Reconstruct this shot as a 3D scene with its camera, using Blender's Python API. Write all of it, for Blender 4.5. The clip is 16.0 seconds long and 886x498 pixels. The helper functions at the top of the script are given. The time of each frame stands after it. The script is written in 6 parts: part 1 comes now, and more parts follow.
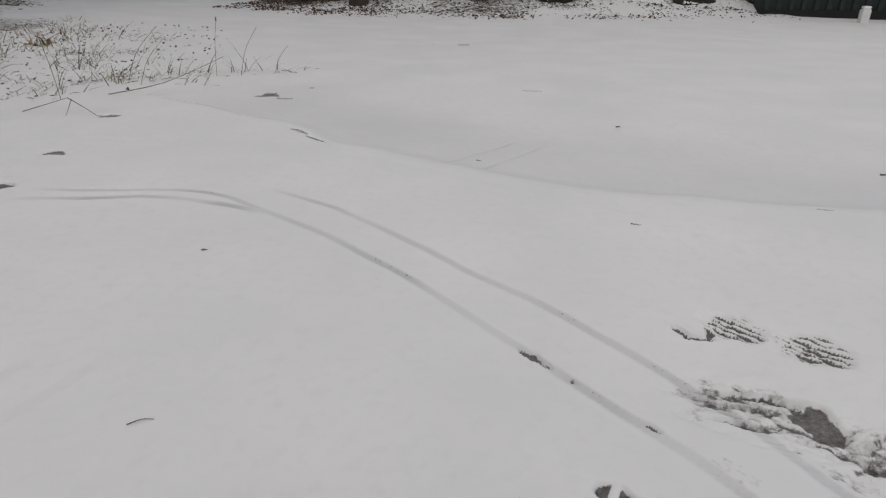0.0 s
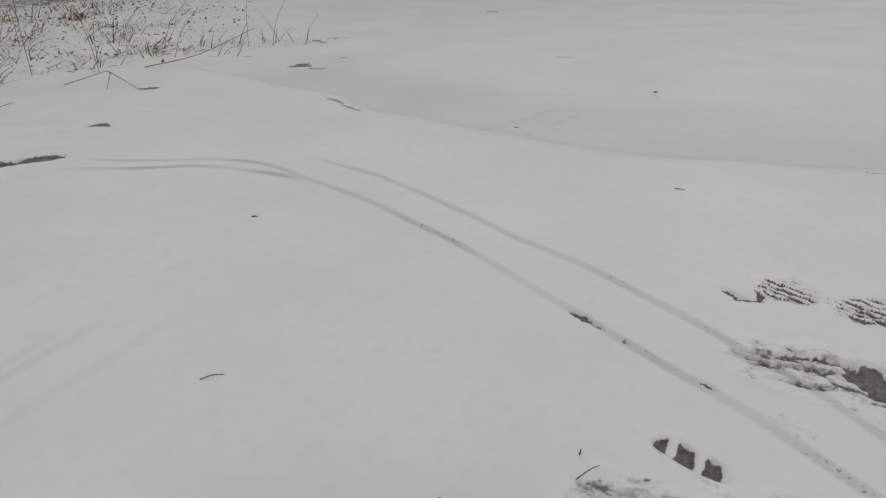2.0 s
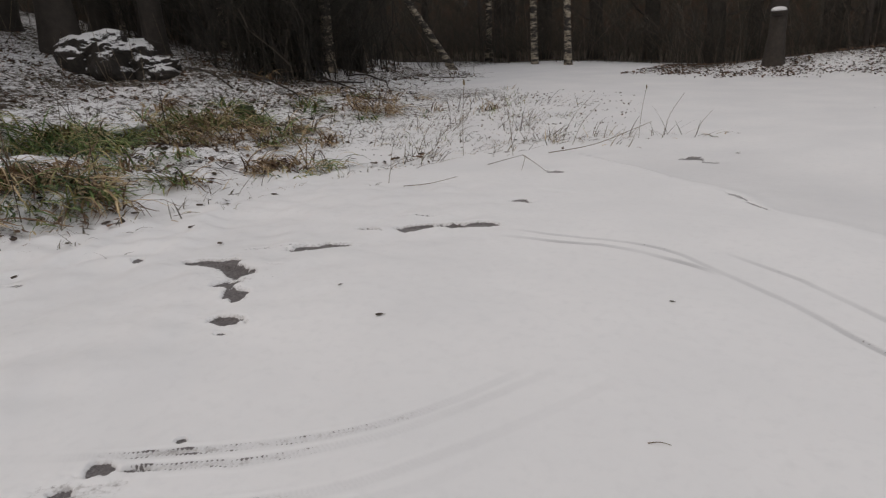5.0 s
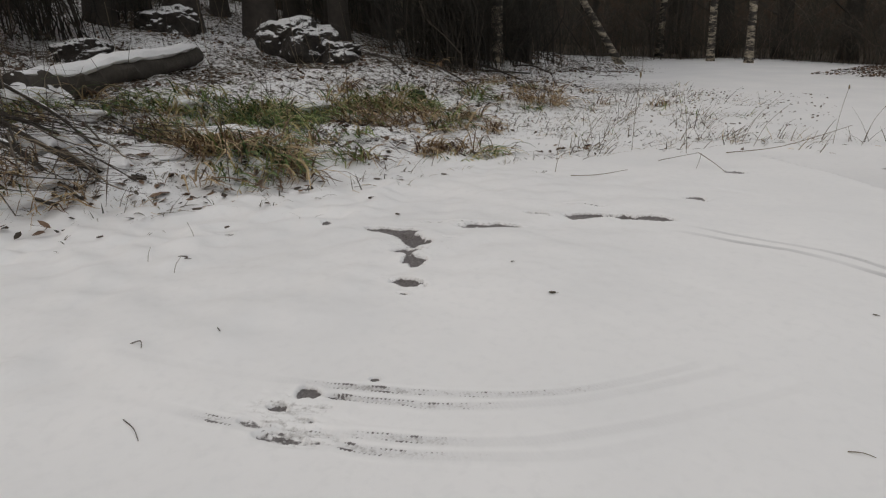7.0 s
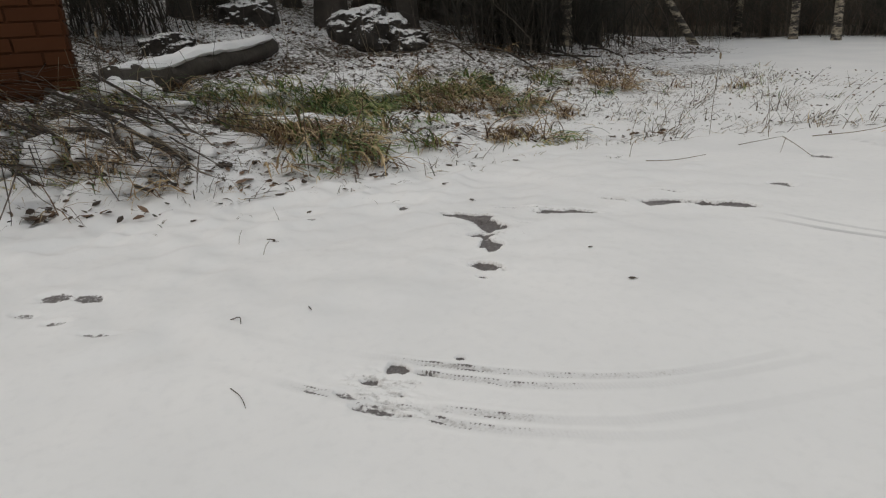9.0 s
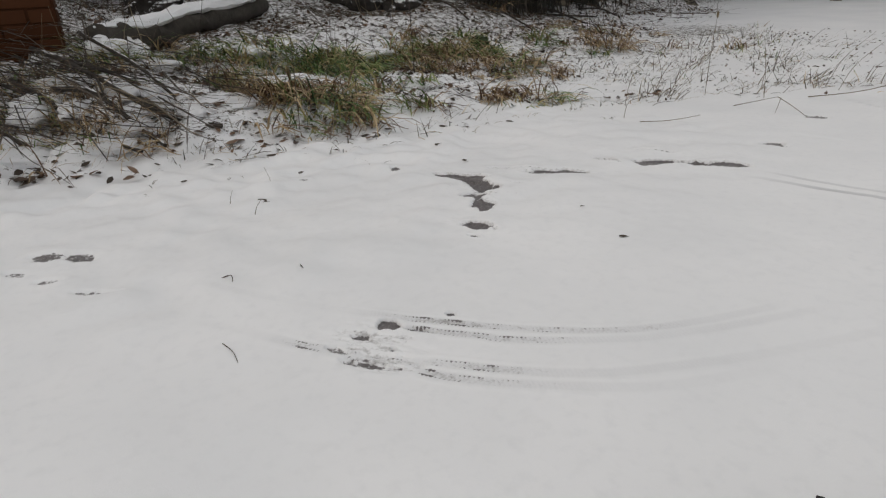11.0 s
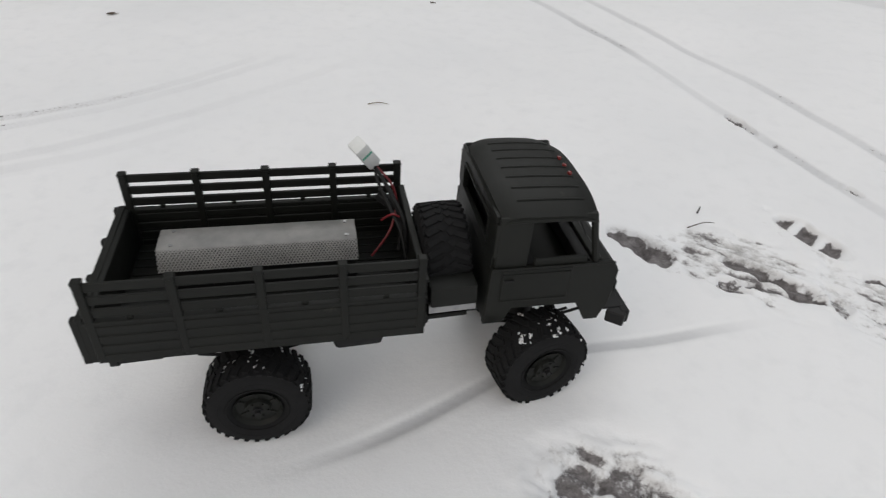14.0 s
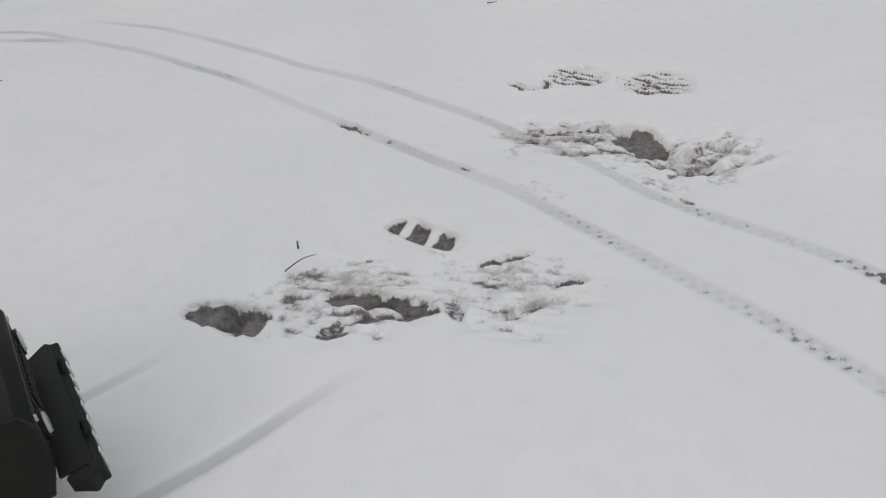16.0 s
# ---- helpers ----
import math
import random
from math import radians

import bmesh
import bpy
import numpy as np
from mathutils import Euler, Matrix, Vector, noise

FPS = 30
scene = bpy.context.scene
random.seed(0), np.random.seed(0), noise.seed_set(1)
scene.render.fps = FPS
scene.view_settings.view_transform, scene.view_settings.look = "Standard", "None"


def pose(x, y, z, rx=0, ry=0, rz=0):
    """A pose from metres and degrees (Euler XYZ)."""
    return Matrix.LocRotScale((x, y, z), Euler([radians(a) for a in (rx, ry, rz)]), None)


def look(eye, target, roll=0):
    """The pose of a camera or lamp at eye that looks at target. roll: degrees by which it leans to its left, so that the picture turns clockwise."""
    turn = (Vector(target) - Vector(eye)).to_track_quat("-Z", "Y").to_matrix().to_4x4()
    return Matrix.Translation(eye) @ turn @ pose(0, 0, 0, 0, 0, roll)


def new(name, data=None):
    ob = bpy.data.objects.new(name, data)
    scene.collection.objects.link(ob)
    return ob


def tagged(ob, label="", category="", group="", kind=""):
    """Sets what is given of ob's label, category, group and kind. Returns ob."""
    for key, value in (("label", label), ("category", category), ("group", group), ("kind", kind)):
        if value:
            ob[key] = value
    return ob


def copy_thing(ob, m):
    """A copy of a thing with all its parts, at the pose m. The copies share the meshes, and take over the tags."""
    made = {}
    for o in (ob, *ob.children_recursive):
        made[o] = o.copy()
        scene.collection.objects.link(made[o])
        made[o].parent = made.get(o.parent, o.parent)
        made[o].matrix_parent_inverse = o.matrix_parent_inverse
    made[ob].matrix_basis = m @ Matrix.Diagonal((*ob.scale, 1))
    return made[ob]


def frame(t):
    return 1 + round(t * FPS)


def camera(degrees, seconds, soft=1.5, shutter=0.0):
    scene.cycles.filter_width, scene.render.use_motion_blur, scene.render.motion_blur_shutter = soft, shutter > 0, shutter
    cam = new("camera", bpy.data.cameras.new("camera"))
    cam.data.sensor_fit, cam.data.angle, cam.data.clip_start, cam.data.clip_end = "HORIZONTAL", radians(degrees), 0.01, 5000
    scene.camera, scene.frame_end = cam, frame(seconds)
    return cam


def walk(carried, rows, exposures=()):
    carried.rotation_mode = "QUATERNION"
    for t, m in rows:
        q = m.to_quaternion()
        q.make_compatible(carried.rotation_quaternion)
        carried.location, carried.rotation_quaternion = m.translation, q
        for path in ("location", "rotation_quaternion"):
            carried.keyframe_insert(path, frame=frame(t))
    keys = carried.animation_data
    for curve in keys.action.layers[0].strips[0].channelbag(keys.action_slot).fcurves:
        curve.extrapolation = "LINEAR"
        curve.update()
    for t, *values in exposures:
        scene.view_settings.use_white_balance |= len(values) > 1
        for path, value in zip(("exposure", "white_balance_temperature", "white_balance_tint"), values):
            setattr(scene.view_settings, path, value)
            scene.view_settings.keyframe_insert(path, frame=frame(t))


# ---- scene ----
cam = camera(71.2, 16.0, soft=1.2, shutter=0.15)
PATH = [
    (0, (0.1839, 0.1561, 0.517), (0.0994, 1.9819, -0.295), 0.24),
    (0.5, (0.1716, 0.1376, 0.5304), (0.019, 1.954, -0.2926), -2.28),
    (1, (0.1624, 0.139, 0.5234), (0.0426, 1.9388, -0.3406), -1.69),
    (1.5, (0.1573, 0.1298, 0.5143), (0.0289, 1.9208, -0.3666), -1.25),
    (2, (0.1416, 0.1321, 0.5125), (-0.0175, 1.9142, -0.3812), -1.07),
    (2.5, (0.1223, 0.1224, 0.5118), (-0.0848, 1.9038, -0.3735), -0.90),
    (3, (0.081, 0.0887, 0.5397), (-0.3751, 1.8691, -0.2491), -2.64),
    (3.5, (0.0569, 0.0605, 0.5481), (-0.5896, 1.8018, -0.1933), -3.59),
    (4, (0.0281, 0.0401, 0.5357), (-0.7355, 1.7255, -0.2235), -3.23),
    (4.5, (0.0039, -0.0029, 0.5627), (-0.9697, 1.6057, -0.1189), -3.96),
    (5, (-0.0067, -0.023, 0.5592), (-1.1437, 1.5045, -0.0524), -3.46),
    (7.5, (-0.0379, -0.1355, 0.5406), (-1.5193, 1.0565, -0.0796), -1.92),
    (8, (-0.0363, -0.1433, 0.5416), (-1.5274, 1.0343, -0.0828), -1.78),
    (8.5, (-0.0381, -0.1648, 0.5427), (-1.5803, 0.9314, -0.1056), -2.11),
    (9, (-0.0344, -0.1743, 0.5486), (-1.6107, 0.8754, -0.0945), -3.42),
    (11.5, (-0.0173, -0.1702, 0.5194), (-1.5113, 0.8688, -0.3104), -3.28),
    (12, (0.0233, -0.1197, 0.4746), (-1.2472, 1.0756, -0.5037), -2.28),
    (12.5, (0.1273, -0.08, 0.4674), (-0.8372, 1.3493, -0.5459), -0.97),
    (12.9, (0.1453, -0.0753, 0.4555), (-0.7005, 1.3893, -0.612), 0.93),
    (13, (0.1454, -0.0673, 0.4482), (-0.6503, 1.4058, -0.6457), 1.48),
    (13.5, (0.1587, -0.0598, 0.4212), (-0.5459, 1.4173, -0.7284), 3.14),
    (13.7, (0.171, -0.0491, 0.4083), (-0.5201, 1.433, -0.743), 2.68),
    (14, (0.1876, -0.0107, 0.3934), (-0.3897, 1.4716, -0.8188), 1.53),
    (14.5, (0.232, 0.0446, 0.37), (-0.0926, 1.5789, -0.8713), -2.92),
    (15, (0.2913, 0.1098, 0.323), (0.2316, 1.689, -0.9028), -0.34),
    (15.5, (0.3352, 0.1319, 0.3112), (0.4034, 1.7843, -0.8136), -2.86),
    (16, (0.3657, 0.154, 0.3322), (0.4208, 1.7882, -0.8194), -5.05),
]
EXPOSURES = [(0, -0.15, 6463, 10.5), (2.5, -0.24, 6480, 10.0), (3.5, -0.207, 6520, 10.5), (4, -0.22, 6650, 13.5), (4.5, -0.17, 6575, 9.2), (5, -0.07, 6593, 12.2), (7.5, -0.02, 6610, 8.4), (9, 0.03, 6611, 7.0), (11.5, 0.02, 6463, 9.1), (12.5, -0.09, 6425, 9.6), (13, -0.12, 6444, 10.8), (13.5, 0.04, 6463, 12.0), (14, 0.3, 6410, 8.5), (14.5, 0.37, 6400, 7.9), (15, 0.34, 6390, 7.3), (15.5, 0.2, 6371, 8.3), (16, 0.03, 6352, 9.3)]
walk(cam, [(t, look(eye, target, roll)) for t, eye, target, roll in PATH], EXPOSURES)

# ---- light: an overcast winter sky ----
world = bpy.data.worlds.new("overcast_sky")
scene.world = world
world.use_nodes = True
wn, wl = world.node_tree.nodes, world.node_tree.links
sky = wn.new("ShaderNodeTexSky")
sky.sky_type, sky.sun_disc = "NISHITA", False
sky.sun_elevation, sky.sun_rotation = radians(38), radians(200)
sky.air_density, sky.dust_density, sky.ozone_density = 1.0, 6.0, 0.6
grey = wn.new("ShaderNodeMix")
grey.data_type = "RGBA"
grey.inputs["Factor"].default_value = 0.82
wl.new(sky.outputs["Color"], grey.inputs["A"])
grey.inputs["B"].default_value = (6.3, 6.25, 6.25, 1)
wl.new(grey.outputs["Result"], wn["Background"].inputs["Color"])
wn["Background"].inputs["Strength"].default_value = 0.11
sun = new("sun", bpy.data.lights.new("sun", "SUN"))
sun.data.energy, sun.data.angle, sun.data.color = 0.6, radians(40), (1.0, 0.98, 0.95)
sun.matrix_world = look((0, 0, 10), (0.26, -0.73, 10 - 0.62))


# ---- materials ----
class Nodes:
    """A material's node tree, written by short calls."""

    def __init__(self, name):
        self.mat = bpy.data.materials.new(name)
        self.mat.use_nodes = True
        self.tree = self.mat.node_tree
        self.bsdf = self.tree.nodes["Principled BSDF"]

    def add(self, kind, **values):
        node = self.tree.nodes.new("ShaderNode" + kind)
        for key, value in values.items():
            setattr(node, key, value)
        return node

    def link(self, a, b):
        self.tree.links.new(a, b)

    def put(self, socket, value):
        if isinstance(value, bpy.types.NodeSocket):
            self.link(value, socket)
        else:
            socket.default_value = value

    def coords(self, kind="Object"):
        return self.add("TexCoord").outputs[kind]

    def noise(self, scale, detail=4.0, rough=0.6, vector=None, out="Fac"):
        n = self.add("TexNoise")
        n.inputs["Scale"].default_value, n.inputs["Detail"].default_value, n.inputs["Roughness"].default_value = scale, detail, rough
        self.link(vector or self.coords(), n.inputs["Vector"])
        return n.outputs[out]

    def ramp(self, fac, *stops):
        r = self.add("ValToRGB")
        ends = r.color_ramp.elements
        while len(ends) < len(stops):
            ends.new(0.5)
        for e, (p, c) in zip(ends, stops):
            e.position = p
            e.color = (*c, 1) if len(c) == 3 else c
        self.link(fac, r.inputs["Fac"])
        return r.outputs["Color"]

    def math(self, op, a, b=0.0, clamp=False):
        m = self.add("Math", operation=op, use_clamp=clamp)
        self.put(m.inputs[0], a)
        self.put(m.inputs[1], b)
        return m.outputs[0]

    def mix(self, fac, a, b):
        m = self.add("Mix", data_type="RGBA")
        self.put(m.inputs["Factor"], fac)
        for key, v in (("A", a), ("B", b)):
            self.put(m.inputs[key], v if isinstance(v, bpy.types.NodeSocket) else (*v, 1))
        return m.outputs["Result"]

    def attr(self, name):
        return self.add("Attribute", attribute_name=name).outputs["Fac"]

    def bump(self, height, strength, distance, normal=None):
        b = self.add("Bump")
        b.inputs["Strength"].default_value, b.inputs["Distance"].default_value = strength, distance
        self.link(height, b.inputs["Height"])
        if normal:
            self.link(normal, b.inputs["Normal"])
        return b.outputs["Normal"]

    def done(self, color=None, rough=None, metal=None, normal=None, spec=None):
        for key, v in (("Base Color", color), ("Roughness", rough), ("Metallic", metal), ("Normal", normal), ("Specular IOR Level", spec)):
            if v is not None:
                self.put(self.bsdf.inputs[key], (*v, 1) if isinstance(v, tuple) else v)
        return self.mat


def grained(name, dark, light, scale, rough=0.6, metal=0.0, bump=0.3, distance=0.002, wear=None, wear_at=0.62, spec=0.5):
    """A surface with grain at one scale, broad variation at another, and worn or dirty patches."""
    n = Nodes(name)
    fine, broad = n.noise(scale, 6, 0.65), n.noise(scale / 9, 3, 0.5)
    both = n.math("ADD", n.math("MULTIPLY", fine, 0.55), n.math("MULTIPLY", broad, 0.45))
    color = n.ramp(both, (0.3, dark), (0.7, light))
    if wear:
        color = n.mix(n.ramp(n.noise(scale / 2.5, 5, 0.7), (wear_at, (0, 0, 0)), (wear_at + 0.08, (1, 1, 1))), color, wear)
    rough_map = n.math("ADD", n.math("MULTIPLY", fine, 0.25), rough - 0.12)
    return n.done(color, rough_map, metal, n.bump(fine, bump, distance), spec)


def islands(name, *stops, rough=0.8, fine=60.0, dim=0.45):
    """For loose small pieces joined in one mesh: each takes a colour of its own along the stops."""
    n = Nodes(name)
    random_island = n.add("NewGeometry").outputs["Random Per Island"]
    color = n.ramp(random_island, *stops)
    grain = n.noise(fine, 3)
    color = n.mix(n.math("MULTIPLY", grain, dim), color, (0.03, 0.022, 0.014))
    return n.done(color, rough)


def snow_material():
    """Snow that thins to grey slush and to bare wet ground where the sheet says so."""
    n = Nodes("snow")
    co = n.coords()
    grain, soft, broad = n.noise(420, 3, 0.7, co), n.noise(38, 5, 0.6, co), n.noise(2.2, 4, 0.5, co)
    blot = n.noise(95, 6, 0.72, co)
    white = n.mix(n.ramp(broad, (0.35, (0, 0, 0)), (0.7, (1, 1, 1))), (0.80, 0.805, 0.815), (0.86, 0.86, 0.865))
    white = n.mix(n.ramp(soft, (0.5, (0, 0, 0)), (0.78, (0.6, 0.6, 0.6))), white, (0.76, 0.765, 0.775))
    bare, slush, litter = n.attr("bare"), n.attr("slush"), n.attr("litter")
    ground = n.ramp(n.noise(160, 6, 0.75, co), (0.30, (0.070, 0.063, 0.062)), (0.52, (0.165, 0.153, 0.153)), (0.75, (0.30, 0.287, 0.288)))
    wet = n.ramp(n.noise(55, 5, 0.7, co), (0.35, (0.36, 0.35, 0.345)), (0.65, (0.66, 0.655, 0.65)))
    speck = n.ramp(n.noise(230, 4, 0.7, co), (0.60, (0, 0, 0)), (0.66, (1, 1, 1)))
    wobble = n.math("MULTIPLY", n.math("SUBTRACT", blot, 0.5), 1.15)
    s = n.ramp(n.math("ADD", slush, wobble), (0.42, (0, 0, 0)), (0.72, (1, 1, 1)))
    b = n.ramp(n.math("ADD", bare, n.math("MULTIPLY", wobble, 0.8)), (0.43, (0, 0, 0)), (0.58, (1, 1, 1)))
    soil = n.ramp(n.noise(30, 5, 0.7, co), (0.3, (0.034, 0.027, 0.020)), (0.7, (0.13, 0.105, 0.075)))
    l_noise = n.math("ADD", n.math("MULTIPLY", n.noise(19, 7, 0.8, co), 0.75), n.math("MULTIPLY", n.noise(95, 4, 0.7, co), 0.40))
    l = n.ramp(n.math("ADD", litter, n.math("MULTIPLY", n.math("SUBTRACT", l_noise, 0.55), 2.1)), (0.5, (0, 0, 0)), (0.58, (1, 1, 1)))
    white = n.mix(n.math("MULTIPLY", n.attr("press_grey"), 0.75), white, (0.49, 0.495, 0.51))
    color = n.mix(s, white, wet)
    color = n.mix(n.math("MULTIPLY", speck, n.math("MULTIPLY", s, 0.5)), color, (0.09, 0.08, 0.07))
    color = n.mix(l, color, soil)
    color = n.mix(b, color, ground)
    rough = n.math("SUBTRACT", 0.86, n.math("MULTIPLY", b, 0.42))
    h = n.math("ADD", n.math("MULTIPLY", grain, 0.35), n.math("ADD", soft, n.math("MULTIPLY", b, -0.9)))
    return n.done(color, rough, 0.0, n.bump(h, 0.22, 0.003), 0.25)


SNOW = snow_material()
CAP = grained("snow_cap", (0.78, 0.785, 0.8), (0.87, 0.87, 0.875), 40, 0.85, bump=0.5, distance=0.01)
OLIVE = grained("dark_olive_plastic", (0.0042, 0.0048, 0.0041), (0.0115, 0.0122, 0.0100), 90, 0.55, bump=0.15, distance=0.0006, wear=(0.026, 0.026, 0.021), wear_at=0.66, spec=0.24)
BLACK = grained("black_plastic", (0.005, 0.005, 0.0054), (0.011, 0.011, 0.0115), 120, 0.6, bump=0.1, distance=0.0004, spec=0.3)
RUBBER = grained("tyre_rubber", (0.006, 0.006, 0.0064), (0.015, 0.015, 0.0155), 150, 0.85, bump=0.35, distance=0.0006, wear=(0.028, 0.028, 0.029), wear_at=0.7, spec=0.18)
STEEL = grained("bare_metal", (0.22, 0.22, 0.225), (0.5, 0.5, 0.5), 160, 0.42, 0.85, bump=0.15, distance=0.0004)
WHITE = grained("white_plastic", (0.62, 0.64, 0.63), (0.8, 0.8, 0.79), 90, 0.45, bump=0.1, distance=0.0003)
GREEN = grained("green_ink", (0.05, 0.30, 0.20), (0.10, 0.42, 0.30), 200, 0.5)
RED = grained("red_wire", (0.16, 0.012, 0.018), (0.26, 0.025, 0.03), 150, 0.4, bump=0.05)
REDLENS = grained("red_lens", (0.11, 0.009, 0.009), (0.2, 0.025, 0.022), 200, 0.25, bump=0.02)
STRIPE = grained("white_paint", (0.6, 0.6, 0.6), (0.8, 0.8, 0.8), 150, 0.55, bump=0.1, distance=0.0003, wear=(0.2, 0.2, 0.19), wear_at=0.68)
LENS = grained("clear_lens", (0.35, 0.36, 0.36), (0.55, 0.56, 0.55), 200, 0.15, bump=0.05)
BARK = grained("dark_bark", (0.022, 0.019, 0.016), (0.075, 0.062, 0.052), 18, 0.9, bump=0.9, distance=0.02, wear=(0.085, 0.09, 0.07), wear_at=0.68)
TWIG = islands("twigs", (0.0, (0.025, 0.020, 0.017)), (0.5, (0.08, 0.064, 0.052)), (0.8, (0.16, 0.13, 0.105)), (1.0, (0.36, 0.29, 0.19)))
WEED = islands("withered_weeds", (0.0, (0.07, 0.062, 0.052)), (0.5, (0.15, 0.13, 0.105)), (0.8, (0.24, 0.215, 0.17)), (1.0, (0.42, 0.37, 0.27)), dim=0.25)
STRAW = islands("dry_stalk", (0.0, (0.10, 0.075, 0.045)), (1.0, (0.30, 0.235, 0.145)))
GRASS = islands("winter_grass", (0.0, (0.028, 0.046, 0.018)), (0.3, (0.095, 0.165, 0.05)), (0.58, (0.22, 0.32, 0.105)), (0.76, (0.42, 0.38, 0.16)), (0.92, (0.60, 0.48, 0.27)), (1.0, (0.16, 0.08, 0.045)), dim=0.18)
DEAD = islands("dead_grass", (0.0, (0.06, 0.032, 0.020)), (0.35, (0.18, 0.105, 0.06)), (0.65, (0.40, 0.29, 0.16)), (1.0, (0.66, 0.52, 0.32)), dim=0.18)
LEAF = islands("fallen_leaves", (0.0, (0.034, 0.026, 0.020)), (0.5, (0.10, 0.066, 0.046)), (0.8, (0.16, 0.095, 0.06)), (1.0, (0.27, 0.17, 0.11)))
PALELEAF = grained("dry_leaf", (0.10, 0.08, 0.068), (0.24, 0.20, 0.165), 120, 0.85, bump=0.4)
THICKET = islands("thicket_stems", (0.0, (0.012, 0.013, 0.011)), (0.5, (0.030, 0.028, 0.023)), (0.9, (0.055, 0.046, 0.037)), (1.0, (0.10, 0.085, 0.068)))
NEEDLE = islands("undergrowth", (0.0, (0.026, 0.028, 0.022)), (0.5, (0.064, 0.058, 0.045)), (0.85, (0.105, 0.072, 0.052)), (1.0, (0.20, 0.17, 0.14)))


def birch_material():
    n = Nodes("birch_bark")
    co = n.add("Mapping")
    n.link(n.coords(), co.inputs["Vector"])
    co.inputs["Scale"].default_value = (1, 1, 3.2)
    v = co.outputs["Vector"]
    scar = n.ramp(n.noise(4.5, 6, 0.75, v), (0.43, (0, 0, 0)), (0.52, (1, 1, 1)))
    color = n.mix(scar, n.ramp(n.noise(9, 4), (0.3, (0.24, 0.20, 0.145)), (0.7, (0.50, 0.44, 0.34))), (0.03, 0.025, 0.022))
    return n.done(color, 0.75, 0.0, n.bump(n.noise(20, 5), 0.5, 0.01))


def brick_material():
    n = Nodes("brick")
    color = n.ramp(n.add("ObjectInfo").outputs["Random"], (0.0, (0.062, 0.023, 0.010)), (0.5, (0.074, 0.028, 0.012)), (0.85, (0.088, 0.033, 0.014)), (0.97, (0.080, 0.031, 0.014)), (1.0, (0.035, 0.022, 0.016)))
    color = n.mix(n.math("MULTIPLY", n.noise(22, 5, 0.7), 0.6), color, (0.055, 0.022, 0.011))
    return n.done(color, 0.92, 0.0, n.bump(n.noise(50, 5), 0.5, 0.005), 0.12)


def mesh_cover_material():
    """Silver sheet punched with small round holes along its sloping sides."""
    n = Nodes("perforated_metal")
    flat = n.add("SeparateXYZ")
    n.link(n.coords(), flat.inputs[0])
    u, v = flat.outputs["X"], n.attr("around")
    both = n.add("CombineXYZ")
    n.link(n.math("ADD", u, n.math("MULTIPLY", v, 0.7)), both.inputs["X"])
    n.link(n.math("SUBTRACT", u, n.math("MULTIPLY", v, 0.7)), both.inputs["Y"])
    cells = n.add("TexVoronoi", voronoi_dimensions="2D")
    n.link(both.outputs["Vector"], cells.inputs["Vector"])
    cells.inputs["Scale"].default_value, cells.inputs["Randomness"].default_value = 430, 0.0
    holes = n.ramp(cells.outputs["Distance"], (0.26, (1, 1, 1)), (0.34, (0, 0, 0)))
    slope = n.math("MULTIPLY", holes, n.attr("punched"))
    color = n.mix(slope, n.ramp(n.noise(60, 5), (0.3, (0.34, 0.335, 0.325)), (0.7, (0.50, 0.49, 0.475))), (0.02, 0.02, 0.02))
    return n.done(color, 0.5, 0.25, n.bump(slope, -0.4, 0.0005))


BIRCH, BRICK, PERFORATED = birch_material(), brick_material(), mesh_cover_material()
GREENWALL = grained("dark_green_paint", (0.005, 0.012, 0.011), (0.013, 0.026, 0.023), 12, 0.7, bump=0.2)
MORTAR = grained("mortar", (0.056, 0.023, 0.011), (0.078, 0.031, 0.015), 60, 0.95, bump=0.5, spec=0.12)
def snowy_rock_material():
    """Dark rock and rotten wood with snow on whatever faces up."""
    n = Nodes("snowy_rock")
    up = n.add("SeparateXYZ")
    n.link(n.add("NewGeometry").outputs["Normal"], up.inputs[0])
    cover = n.math("ADD", up.outputs["Z"], n.math("MULTIPLY", n.math("SUBTRACT", n.noise(22, 8, 0.8), 0.5), 2.2))
    mask = n.ramp(cover, (0.56, (0, 0, 0)), (0.70, (1, 1, 1)))
    rock = n.ramp(n.noise(16, 6, 0.7), (0.3, (0.010, 0.009, 0.008)), (0.7, (0.05, 0.042, 0.035)))
    return n.done(n.mix(mask, rock, (0.8, 0.805, 0.815)), 0.9, 0.0, n.bump(n.noise(24, 6, 0.7), 0.8, 0.02))


MOSS = grained("moss", (0.016, 0.020, 0.009), (0.055, 0.07, 0.026), 60, 0.95, bump=0.9, distance=0.01)
SNOWYROCK = snowy_rock_material()
OLDWOOD = grained("old_wood", (0.028, 0.024, 0.020), (0.085, 0.074, 0.062), 30, 0.9, bump=0.8, distance=0.01)


def backdrop_material():
    """Woods far behind, upright and dim."""
    n = Nodes("far_woods")
    co = n.add("Mapping")
    n.link(n.coords(), co.inputs["Vector"])
    co.inputs["Scale"].default_value = (1, 1, 0.8)
    trunks = n.noise(2.1, 9, 0.82, co.outputs["Vector"])
    color = n.ramp(trunks, (0.30, (0.020, 0.023, 0.018)), (0.46, (0.060, 0.052, 0.040)), (0.58, (0.095, 0.060, 0.042)), (0.70, (0.022, 0.030, 0.020)))
    return n.done(color, 1.0)


FARWOODS = backdrop_material()


# ---- the ground: one snow sheet from the truck to the horizon ----
TABLES = {}


